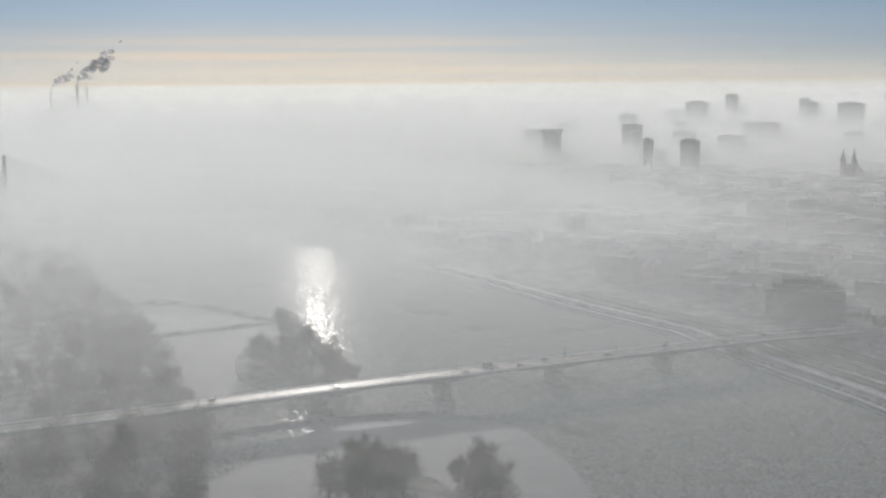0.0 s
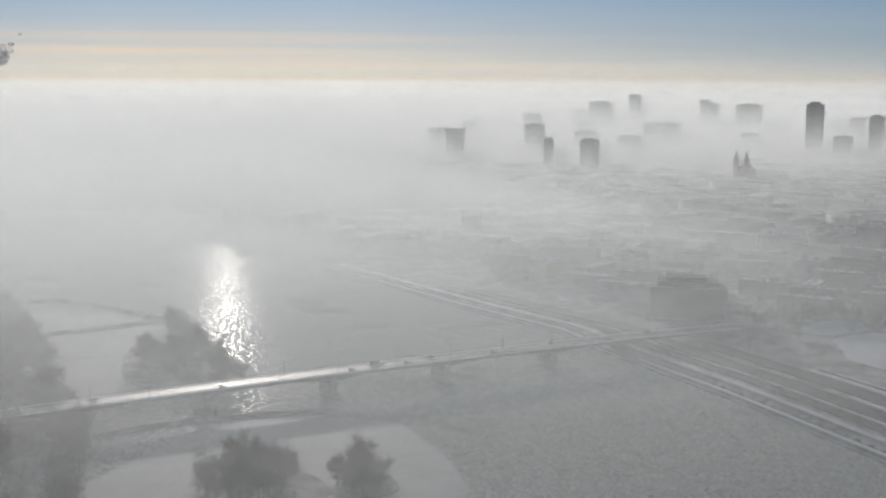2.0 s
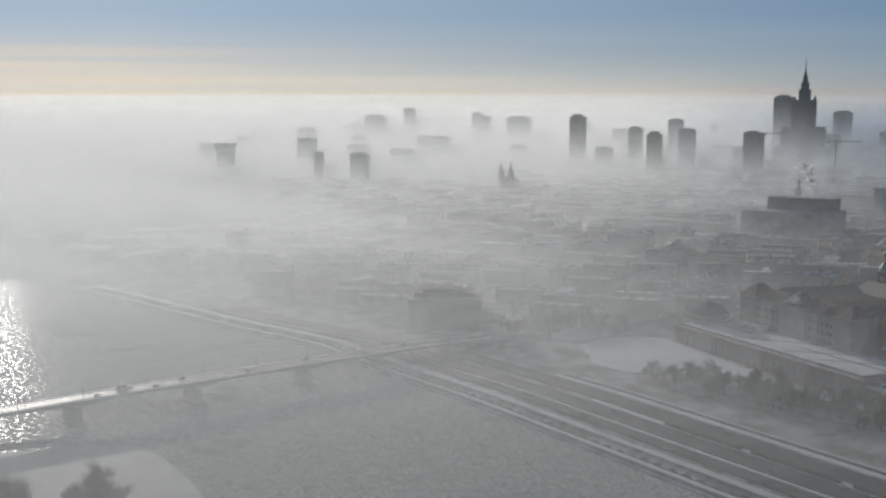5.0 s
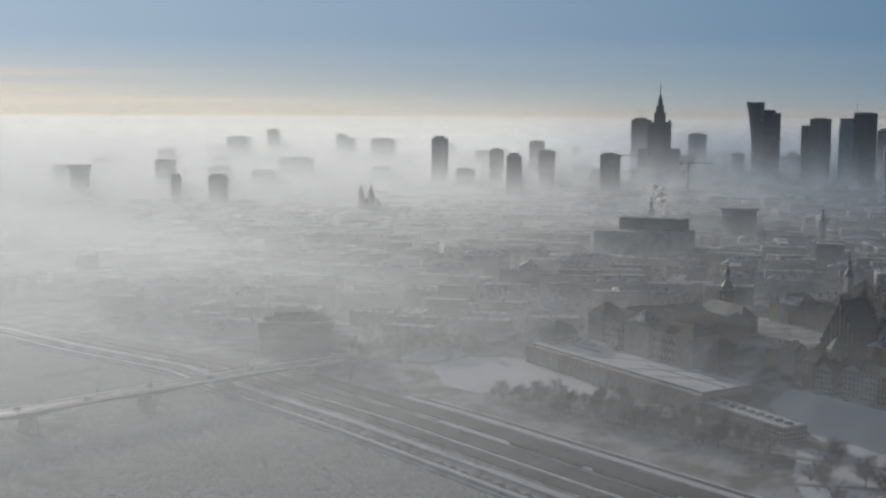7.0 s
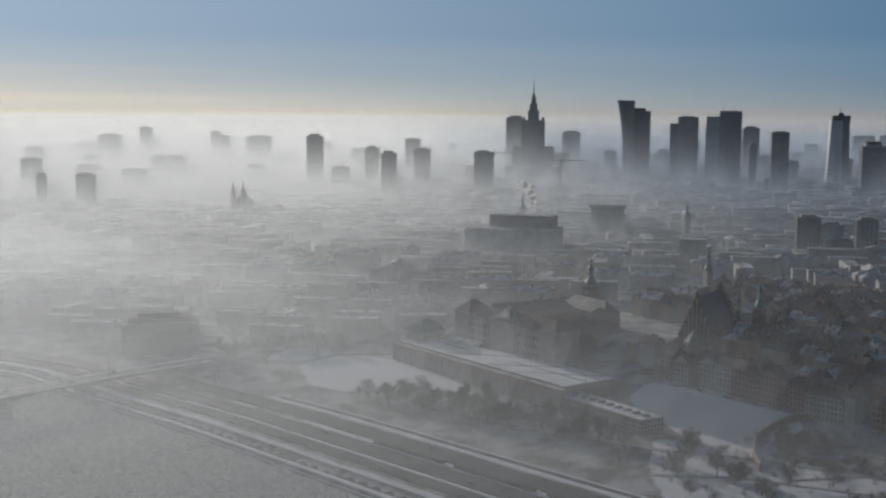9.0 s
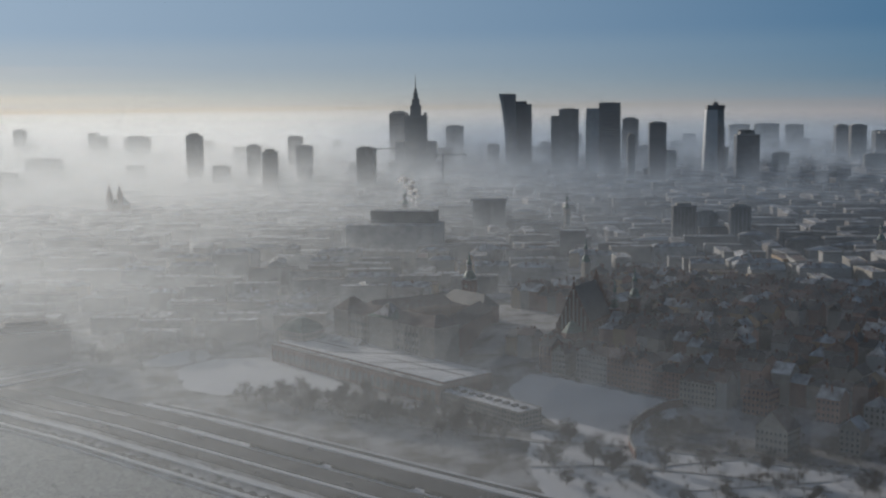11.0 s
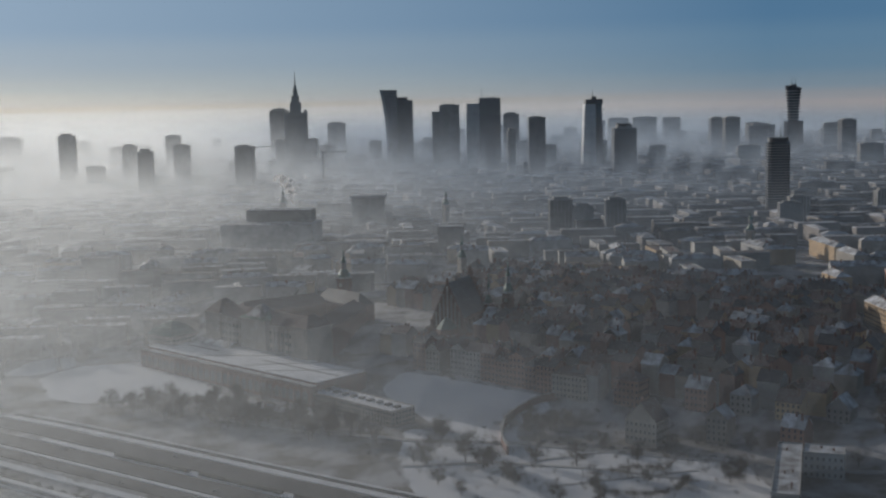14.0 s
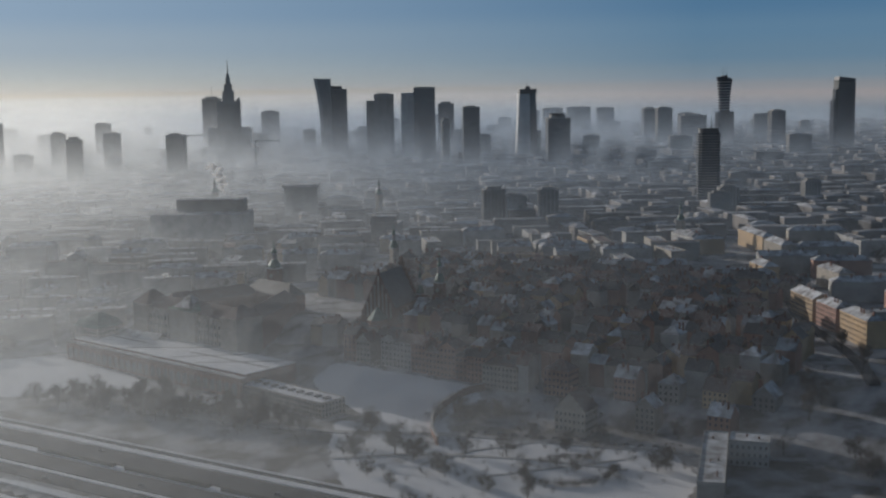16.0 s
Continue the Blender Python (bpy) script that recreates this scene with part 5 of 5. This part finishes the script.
# waisted glass tower with two masts
ws = thing("waisted_tower", pose(2156, 2252, 31, 0, 0, VIEW), "waisted dark glass tower flaring to a crown with two masts", "tower")
rings = []
for z, r in ((0, 19), (40, 17), (90, 15.5), (130, 16.5), (160, 19.5), (182, 22.5)):
    rings.append([(r * math.cos(2 * math.pi * i / 14), 0.8 * r * math.sin(2 * math.pi * i / 14), z + (5 * math.cos(2 * math.pi * i / 14 + 2.6) if z > 170 else 0)) for i in range(14)])
part("shaft", Geo().loft(rings), GLASS, ws)
ring_g = Geo()
for z in np.arange(6, 178, 7.5):
    r = np.interp(z, (0, 40, 90, 130, 160, 182), (19, 17, 15.5, 16.5, 19.5, 22.5)) + 0.3
    ring_g.add([(r * math.cos(2 * math.pi * i / 14), 0.8 * r * math.sin(2 * math.pi * i / 14), zz) for zz in (z, z + 1.6) for i in range(14)], [(i, (i + 1) % 14, 14 + (i + 1) % 14, 14 + i) for i in range(14)])
part("floor_rings", ring_g, PALESTEEL, ws)
part("base_block", Geo().box(-20, 23, -17, 17, 0, 92), GLASS, ws)
part("crown", Geo().round(0, 0, [(9, 178), (9, 190)], 10), SLATE, ws)
mast(ws, -5, 0, 188, 214, 0.7)
mast(ws, 6, 0, 188, 213, 0.7)
# slanted-top tower
wt = thing("slanted_tower", pose(2238, 1907, 31, 0, 0, VIEW), "dark glass tower with a slanted top and stepped flank", "tower")
part("shaft", Geo().prism([(-17, -16), (27, -16), (27, 16), (-17, 16)], 0, 172), GLASS, wt)
part("slanted_top", Geo().add([(-17, -16, 172), (27, -16, 172), (27, 16, 172), (-17, 16, 172), (-15, -15, 181), (26, -15, 176), (26, 15, 176), (-15, 15, 181)], [(0, 1, 5, 4), (1, 2, 6, 5), (2, 3, 7, 6), (3, 0, 4, 7), (4, 5, 6, 7)]), SLATE, wt)
part("stepped_flank", Geo().box(-27, -17, -13, 13, 0, 122).box(-22, -17, -10, 10, 122, 150), GLASS, wt)
part("floor_bands", bands(44, 32, 3, 170, 3.8, 1.0).turned(pose(5, 0, 0)), GREYWALL, wt)
mast(wt, -6, 0, 178, 190, 0.6)
# square blue tower with rounded corners
bt = thing("blue_tower", pose(1007, 999, 30, 0, 0, VIEW - 8), "blue-grey glass office tower with chamfered corners and roof mast", "tower")
ch = [(-15, -11), (-11, -15), (11, -15), (15, -11), (15, 11), (11, 15), (-11, 15), (-15, 11)]
part("shaft", Geo().prism(ch, 0, 103), GLASS, bt)
g = Geo()
for z in np.arange(3, 102, 3.7):
    g.prism([(x * 1.008, y * 1.008) for x, y in ch], z, z + 0.7)
part("floor_bands", g, GREYWALL, bt)
part("crown", Geo().prism([(x * 0.85, y * 0.85) for x, y in ch], 103, 109), SLATE, bt)
mast(bt, 4, 0, 109, 126, 0.8)

# churches of the town
tc = thing("twin_tower_church", pose(15, 1579, 30, 0, 0, VIEW), "church with twin spired towers in the haze", "church")
for x in (-8, 8):
    part("tower", Geo().box(x - 3.5, x + 3.5, -3.5, 3.5, 0, 42).round(x, 0, [(4.2, 42), (4, 45), (2, 49), (0.3, 60)], 8), BRICK, tc)
part("nave", Geo().box(-11, 11, 3, 42, 0, 26), BRICK, tc)
part("roof", Geo().gable(-19, 20, -11, 11, 26, 10).turned(pose(0, 22, 0, 0, 0, 90)), ROOF_SNOW, tc)
for x, y, w, h in [(545, 1110, 7, 34), (395, 1330, 9, 30), (980, 560, 6, 40), (700, 690, 7, 26), (330, 640, 6, 30)]:
    clock_tower(pose(x, y, 31, 0, 0, rng.uniform(-30, 30)), w, h, "church tower with a copper cap among roofs", "tower", PLASTER)
# broad cultural buildings with flat roofs
op = thing("opera_house", pose(274, 1010, 30, 0, 0, VIEW - 8), "very wide low theatre building with a flat snowy roof", "building")
part("wall", Geo().box(-52, 52, -30, 30, -2, 36), CONCRETE, op)
part("roof", Geo().box(-51, 51, -29, 29, 36, 36.6), ROOF_SNOW, op)
part("fly_tower", Geo().box(-30, 46, 0, 26, 36, 50), GREYWALL, op)
part("fly_roof", Geo().box(-29, 45, 1, 25, 50, 50.6), ROOF_SNOW, op)
md = thing("library_block", pose(469, 1192, 31, 0, 0, VIEW), "square block with a flat overhanging dark roof", "building")
part("wall", Geo().box(-22, 22, -18, 18, -2, 43), GREYWALL, md)
part("roof", Geo().box(-25, 25, -20, 20, 43, 45.5), CONCRETE, md)
part("roof_snow", Geo().box(-24, 24, -19, 19, 45.5, 46), ROOF_SNOW, md)

# ---- sunlit streets to the west ----
for x, y, w, d, h, rot, wall, cover in [
    (501, 316, 42, 15, 17, -113.5, OCHRE, ROOF_SNOW), (484, 276, 34, 15, 17, -113.5, ROSE, ROOF_SNOW), (464, 233, 42, 15, 18, -113.5, OCHRE, ROOF_SNOW),
    (509, 512, 76, 16, 15, -35, PLASTER, ROOF_SNOW), (535, 418, 58, 15, 16, -35, PLASTER, ROOF_SNOW), (585, 452, 34, 14, 16, -113, OCHRE, ROOF_SNOW),
    (731, 617, 72, 15, 17, -113, OCHRE, ROOF_SNOW), (690, 542, 46, 15, 18, -113, PLASTER, ROOF_SNOW), (720, 500, 58, 15, 16, -35, GREYWALL, ROOF_SNOW),
    (640, 470, 52, 15, 17, -35, GREYWALL, ROOF_SNOW), (660, 425, 50, 14, 16, -35, ROSE, ROOF_SNOW), (610, 395, 44, 14, 16, -113, PLASTER, ROOF_SNOW), (800, 590, 60, 15, 17, -35, PLASTER, ROOF_SNOW), (590, 330, 60, 15, 16, -35, GREYWALL, ROOF_SNOW), (560, 280, 40, 14, 16, -113, ROSE, ROOF_SNOW)]:
    house(pose(x, y, 31, 0, 0, rot), w, d, h, rng.choice(["gable", "hip", "hip"]), wall, cover, f"{COLOUR[wall]} tenement block with a snowy roof", "tenement", "tenements west of the old town", "f" if x < 560 else "", 4.0, 3)

# ---- the town, block by block ----
near_town = []
walls_g, roofs_g = Geo(), Geo()
GRID = Matrix.Rotation(radians(-24), 3, "Z")
busy = [(784, 2377, 90), (1061, 2429, 60), (274, 1010, 75), (469, 1192, 40), (15, 1579, 40), (1007, 999, 35), (580, 380, 150), (690, 470, 110), (740, 600, 60), (1400, 2077, 45), (-148, 657, 60)]
protos = []


def proto(k):
    """One of a few ready tenement shapes to be copied."""
    r = random.Random(50 + k)
    wall = r.choice([PLASTER, GREYWALL, OCHRE, CONCRETE, GREYWALL])
    roof = r.choice(["flat", "hip", "gable"])
    cover = ROOF_SNOW if r.random() < 0.75 else TILE
    return house(pose(0, 0, 0), r.uniform(26, 50), r.uniform(12, 15), r.uniform(13, 19), roof, wall, cover, f"{COLOUR[wall]} tenement with a " + {"flat": "flat", "hip": "hipped", "gable": "pitched"}[roof] + (" snowy roof" if cover is ROOF_SNOW else " tiled roof"), "tenement", "town tenements", "", r.uniform(3, 5), r.choice([2, 3]), None, "tenement")


used = {}
for j in range(-44, 130):
    for i in range(-58, 100):
        p = GRID @ Vector((i * 52 + rng.uniform(-9, 9), j * 36 + rng.uniform(-6, 6), 0))
        x, y = p.x, p.y
        if y > 4300 or rng.random() < 0.2:
            continue
        s = (x - float(np.interp(y, SCARP_Y, SCARP_X))) * 0.9
        low_town = x > float(west_bank(y)) + 130 and y > 640 and s < 10
        if not (s > 14 or low_town):
            continue
        ang = math.degrees(math.atan2(x + 200, y + 335))
        if (y < 270 and x < 500) or ang > 54 or ang < -32 or any(math.hypot(x - a, y - b) < r_ for a, b, r_ in busy):
            continue
        q = local(0, 0).inverted() @ Vector((x, y, 0))
        if -140 < q.x < 345 and q.y < 350:
            continue
        dist = math.hypot(x + 200, y + 335)
        turn = -24 + rng.choice([0, 0, 0, 90]) + rng.gauss(0, 5)
        gz = ground_at(x, y)
        if dist < 1350 and len(near_town) < 280:
            near_town.append(p)
            k = rng.randrange(12)
            if k not in used:
                used[k] = proto(k)
                used[k].matrix_basis = pose(x, y, gz, 0, 0, turn)
            else:
                copy_thing(used[k], pose(x, y, gz, 0, 0, turn))
        else:
            tall = 1.0 if rng.random() < 0.96 else rng.uniform(1.3, 1.7)
            w, d, h = rng.uniform(22, 66), rng.uniform(11, 17), rng.uniform(9, 18) * tall
            a = radians(turn)
            c_, s_ = math.cos(a), math.sin(a)
            ring = [(x + u * c_ - v * s_, y + u * s_ + v * c_) for u, v in ((-w / 2, -d / 2), (w / 2, -d / 2), (w / 2, d / 2), (-w / 2, d / 2))]
            walls_g.prism(ring, gz - 2, gz + h)
            if rng.random() < 0.72:
                roofs_g.prism(ring, gz + h + 0.01, gz + h + 0.7, 0.97)
            else:
                roofs_g.prism([(x + (px - x) * 1.03, y + (py - y) * 1.03) for px, py in ring], gz + h, gz + h + rng.uniform(1.5, 3.5), 0.35)
tagged(part("far_town_walls", walls_g, FAR_WALL), "dense far town of grey and ochre tenements in haze", "town", kind="stuff")
tagged(part("far_town_roofs", roofs_g, FAR_ROOF), "snow-dusted far roofs of the town", "roofs", kind="stuff")
town_trees = []
while len(town_trees) < 900:
    y = rng.uniform(420, 2400)
    x = rng.uniform(-600, 2300)
    if x > float(west_bank(y)) + 60 and not (-140 < (local(0, 0).inverted() @ Vector((x, y, 0))).x < 345 and (local(0, 0).inverted() @ Vector((x, y, 0))).y < 350):
        town_trees.append((x, y))
wood_patch("town_trees", town_trees, "distant", "bare street and park trees among the houses", rng)

# ---- bridges further up the river ----
cb = thing("cable_stayed_bridge", pose(-1250, 1395, 0, 0, 0, 17.5), "pale cable-stayed bridge with one tall pylon in the haze", "bridge")
part("deck", Geo().box(-260, 420, -10, 10, 10.5, 13), CONCRETE, cb)
for s in (-1, 1):
    part("pylon_leg", Geo().add([(-2.5, s * 13 - 2, 0), (2.5, s * 13 - 2, 0), (2.5, s * 13 + 2, 0), (-2.5, s * 13 + 2, 0), (-2, s * 1.5 - 1.4, 86), (2, s * 1.5 - 1.4, 86), (2, s * 1.5 + 1.4, 86), (-2, s * 1.5 + 1.4, 86)], [(0, 1, 5, 4), (1, 2, 6, 5), (2, 3, 7, 6), (3, 0, 4, 7), (4, 5, 6, 7)]), CONCRETE, cb)
    for i in range(8):
        for q in (-1, 1):
            part("cable", Geo().tube((0, s * 1.5, 84 - 5 * i), (q * (190 - 20 * i), s * 9, 13), 0.22, 0.22, 3), STEEL, cb)
for x in (200, 245, 330, 400):
    part("pier", Geo().box(x - 2, x + 2, -9, 9, -2, 10.5), CONCRETE, cb)
rb = thing("railway_bridge", pose(-1500, 1815, 0, 0, 0, 32), "low railway bridge far off in the haze", "bridge")
part("deck", Geo().box(-200, 480, -7, 7, 9, 13.5), STEEL, rb)
for x in range(-160, 480, 80):
    part("pier", Geo().box(x - 3, x + 3, -8, 8, -2, 9), STONE, rb)

# ---- building cranes ----
for x, y, top, turn in ((515, 1842, 124, 20), (632, 1800, 112, -30)):
    cr = thing("tower_crane", pose(x, y, 30, 0, 0, turn), "slender building crane above the roofs", "crane", "building cranes")
    part("mast", Geo().box(-0.9, 0.9, -0.9, 0.9, 0, top - 30), STEEL, cr)
    part("jib", Geo().box(-4, 46, -0.5, 0.5, top - 33, top - 31.6), STEEL, cr)
    part("counter_jib", Geo().box(-15, -4, -0.5, 0.5, top - 33, top - 31.8), STEEL, cr)
    part("counterweight", Geo().box(-15, -11, -1, 1, top - 36, top - 33), CONCRETE, cr)
    part("cab", Geo().box(1, 3, -1, 1, top - 35.4, top - 33.1), PALESTEEL, cr)

# ---- power station chimneys with steam ----


def plume(parent_at, pts, seed):
    """A steam plume as a lumpy cloud of puffs along a line, with radii."""
    r = random.Random(seed)
    bm = bmesh.new()
    for (x, y, z, rad) in pts:
        for i in range(10):
            c = Vector((x + r.gauss(0, rad * 0.55), y + r.gauss(0, rad * 0.35), z + r.gauss(0, rad * 0.5)))
            res = bmesh.ops.create_icosphere(bm, subdivisions=2, radius=rad * r.uniform(0.25, 0.62), matrix=Matrix.Translation(c))
            for v in res["verts"]:
                n = noise.noise(v.co * (1.6 / rad))
                v.co += (v.co - c) * n * 0.55
    me = bpy.data.meshes.new("steam_plume")
    bm.to_mesh(me)
    bm.free()
    me.materials.append(SMOKE)
    for p in me.polygons:
        p.use_smooth = True
    return tagged(new("steam_plume", me), "drifting grey-white steam plume above a chimney", "steam", "steam plumes")


for x, y, top, w in ((-2367, 3865, 180, 5.5), (-2473, 3867, 164, 3.4), (-2381, 3970, 175, 3.4)):
    c = thing("chimney_stack", pose(x, y, 3), "tall slender power station chimney above the haze", "chimney", "power station chimneys")
    part("stack", Geo().round(0, 0, [(w * 1.5, 0), (w, (top - 3) * 0.6), (w * 0.8, top - 3)], 12), GREYWALL, c)
    part("rim", Geo().round(0, 0, [(w * 0.95, top - 7), (w * 0.95, top - 3.2)], 12), SLATE, c)
RIGHT = Vector((math.cos(radians(27)), math.sin(radians(27)), 0))
for (x, y, z), seed, k in (((-2367, 3865, 182), 7, 1.0), ((-2473, 3867, 165), 9, 0.62)):
    plume(None, [(x + RIGHT.x * u * k, y + RIGHT.y * u * k, z + v * k, r_ * k) for u, v, r_ in ((4, 6, 6), (16, 24, 11), (34, 48, 18), (60, 62, 23), (88, 76, 24), (112, 84, 18), (126, 118, 9), (158, 158, 5))], seed)
for x, y, z, k in ((348, 1150, 74, 0.55), (150, 700, 24, 0.35)):
    plume(None, [(x - RIGHT.x * u * k, y - RIGHT.y * u * k, z + v * k, r_ * k) for u, v, r_ in ((0, 2, 3), (3, 14, 6), (9, 30, 9), (22, 48, 10), (38, 62, 8))], int(x))

# ---- cars ----


def car(m, long=4.4, tall=1.5, label="dark car on the bridge roadway"):
    ob = thing("car", m, label, "car", "cars")
    w = 0.9
    part("body", Geo().loft([[(-long / 2, -w, 0.35), (long / 2, -w, 0.35), (long / 2, w, 0.35), (-long / 2, w, 0.35)], [(-long / 2, -w, 0.8), (long / 2, -w, 0.7), (long / 2, w, 0.7), (-long / 2, w, 0.8)], [(-long / 2 + 0.1, -w + 0.05, 0.95), (long / 2 - 0.2, -w + 0.05, 0.85), (long / 2 - 0.2, w - 0.05, 0.85), (-long / 2 + 0.1, w - 0.05, 0.95)]]), CARPAINT, ob)
    cab = part("cabin", Geo().prism([(-long * 0.4, -w + 0.08), (long * 0.2, -w + 0.08), (long * 0.2, w - 0.08), (-long * 0.4, w - 0.08)], 0.92, tall, 0.78), WINDOW, ob)
    part("roof", Geo().box(-long * 0.31, long * 0.12, -w * 0.7, w * 0.7, tall, tall + 0.05), CARPAINT, cab)
    for x in (-long * 0.32, long * 0.32):
        for y in (-w + 0.05, w - 0.05):
            part("wheel", Geo().round(0, 0, [(0.33, -0.1), (0.33, 0.1)], 10).turned(pose(x, y, 0.33, 90)), RUBBER, ob)
    return ob


one = car(bridge_m @ pose(15, 6, deck_z(15)))
bus = car(bridge_m @ pose(120, 11.5, deck_z(120)), 11.5, 3.0, "long dark bus on the bridge roadway")
for s, y, flip in ((100, 5.4, 0), (139, 5.6, 0), (160, 12, 1), (205, 5.5, 0), (255, 12.5, 1), (300, 5.5, 0), (-60, 11.8, 1), (340, 12.4, 1)):
    copy_thing(one, bridge_m @ pose(s, y, deck_z(s), 0, 0, 180 * flip))
for off, y in ((24.5, 520), (29, 430), (25, 300), (40, 260), (47, 380), (62, 210), (69, 330), (48, 170)):
    x, yy = bank_line(off, y, y, 1)[0]
    copy_thing(one, pose(x, yy, ground_at(x, yy) + 0.45, 0, 0, -58))
for i in range(14):
    x, yy = 178 + 5.2 * i, 243 - 6.0 * i
    copy_thing(one, pose(x + 4, yy + 5, ground_at(x + 4, yy + 5) + 0.95, 0, 0, -49 + rng.uniform(-3, 3)))

# ---- haze over the river and the town ----
hs = Vector((math.sin(radians(SUN_AZ)), math.cos(radians(SUN_AZ)), 0))
hp = Vector((hs.y, -hs.x, 0))
haze_at, d = [], -60.0
while d < 4700:
    haze_at.append(d)
    d += 50.0 if d < 900 else 0.06 * d
haze_geo, haze_mats, haze_ids = Geo(), [], []
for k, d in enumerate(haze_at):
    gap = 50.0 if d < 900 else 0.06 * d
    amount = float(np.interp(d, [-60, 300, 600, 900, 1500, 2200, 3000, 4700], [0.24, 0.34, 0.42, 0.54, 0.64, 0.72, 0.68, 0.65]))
    # far veils get a darker colour, painted in to tone down their sunlit brightness
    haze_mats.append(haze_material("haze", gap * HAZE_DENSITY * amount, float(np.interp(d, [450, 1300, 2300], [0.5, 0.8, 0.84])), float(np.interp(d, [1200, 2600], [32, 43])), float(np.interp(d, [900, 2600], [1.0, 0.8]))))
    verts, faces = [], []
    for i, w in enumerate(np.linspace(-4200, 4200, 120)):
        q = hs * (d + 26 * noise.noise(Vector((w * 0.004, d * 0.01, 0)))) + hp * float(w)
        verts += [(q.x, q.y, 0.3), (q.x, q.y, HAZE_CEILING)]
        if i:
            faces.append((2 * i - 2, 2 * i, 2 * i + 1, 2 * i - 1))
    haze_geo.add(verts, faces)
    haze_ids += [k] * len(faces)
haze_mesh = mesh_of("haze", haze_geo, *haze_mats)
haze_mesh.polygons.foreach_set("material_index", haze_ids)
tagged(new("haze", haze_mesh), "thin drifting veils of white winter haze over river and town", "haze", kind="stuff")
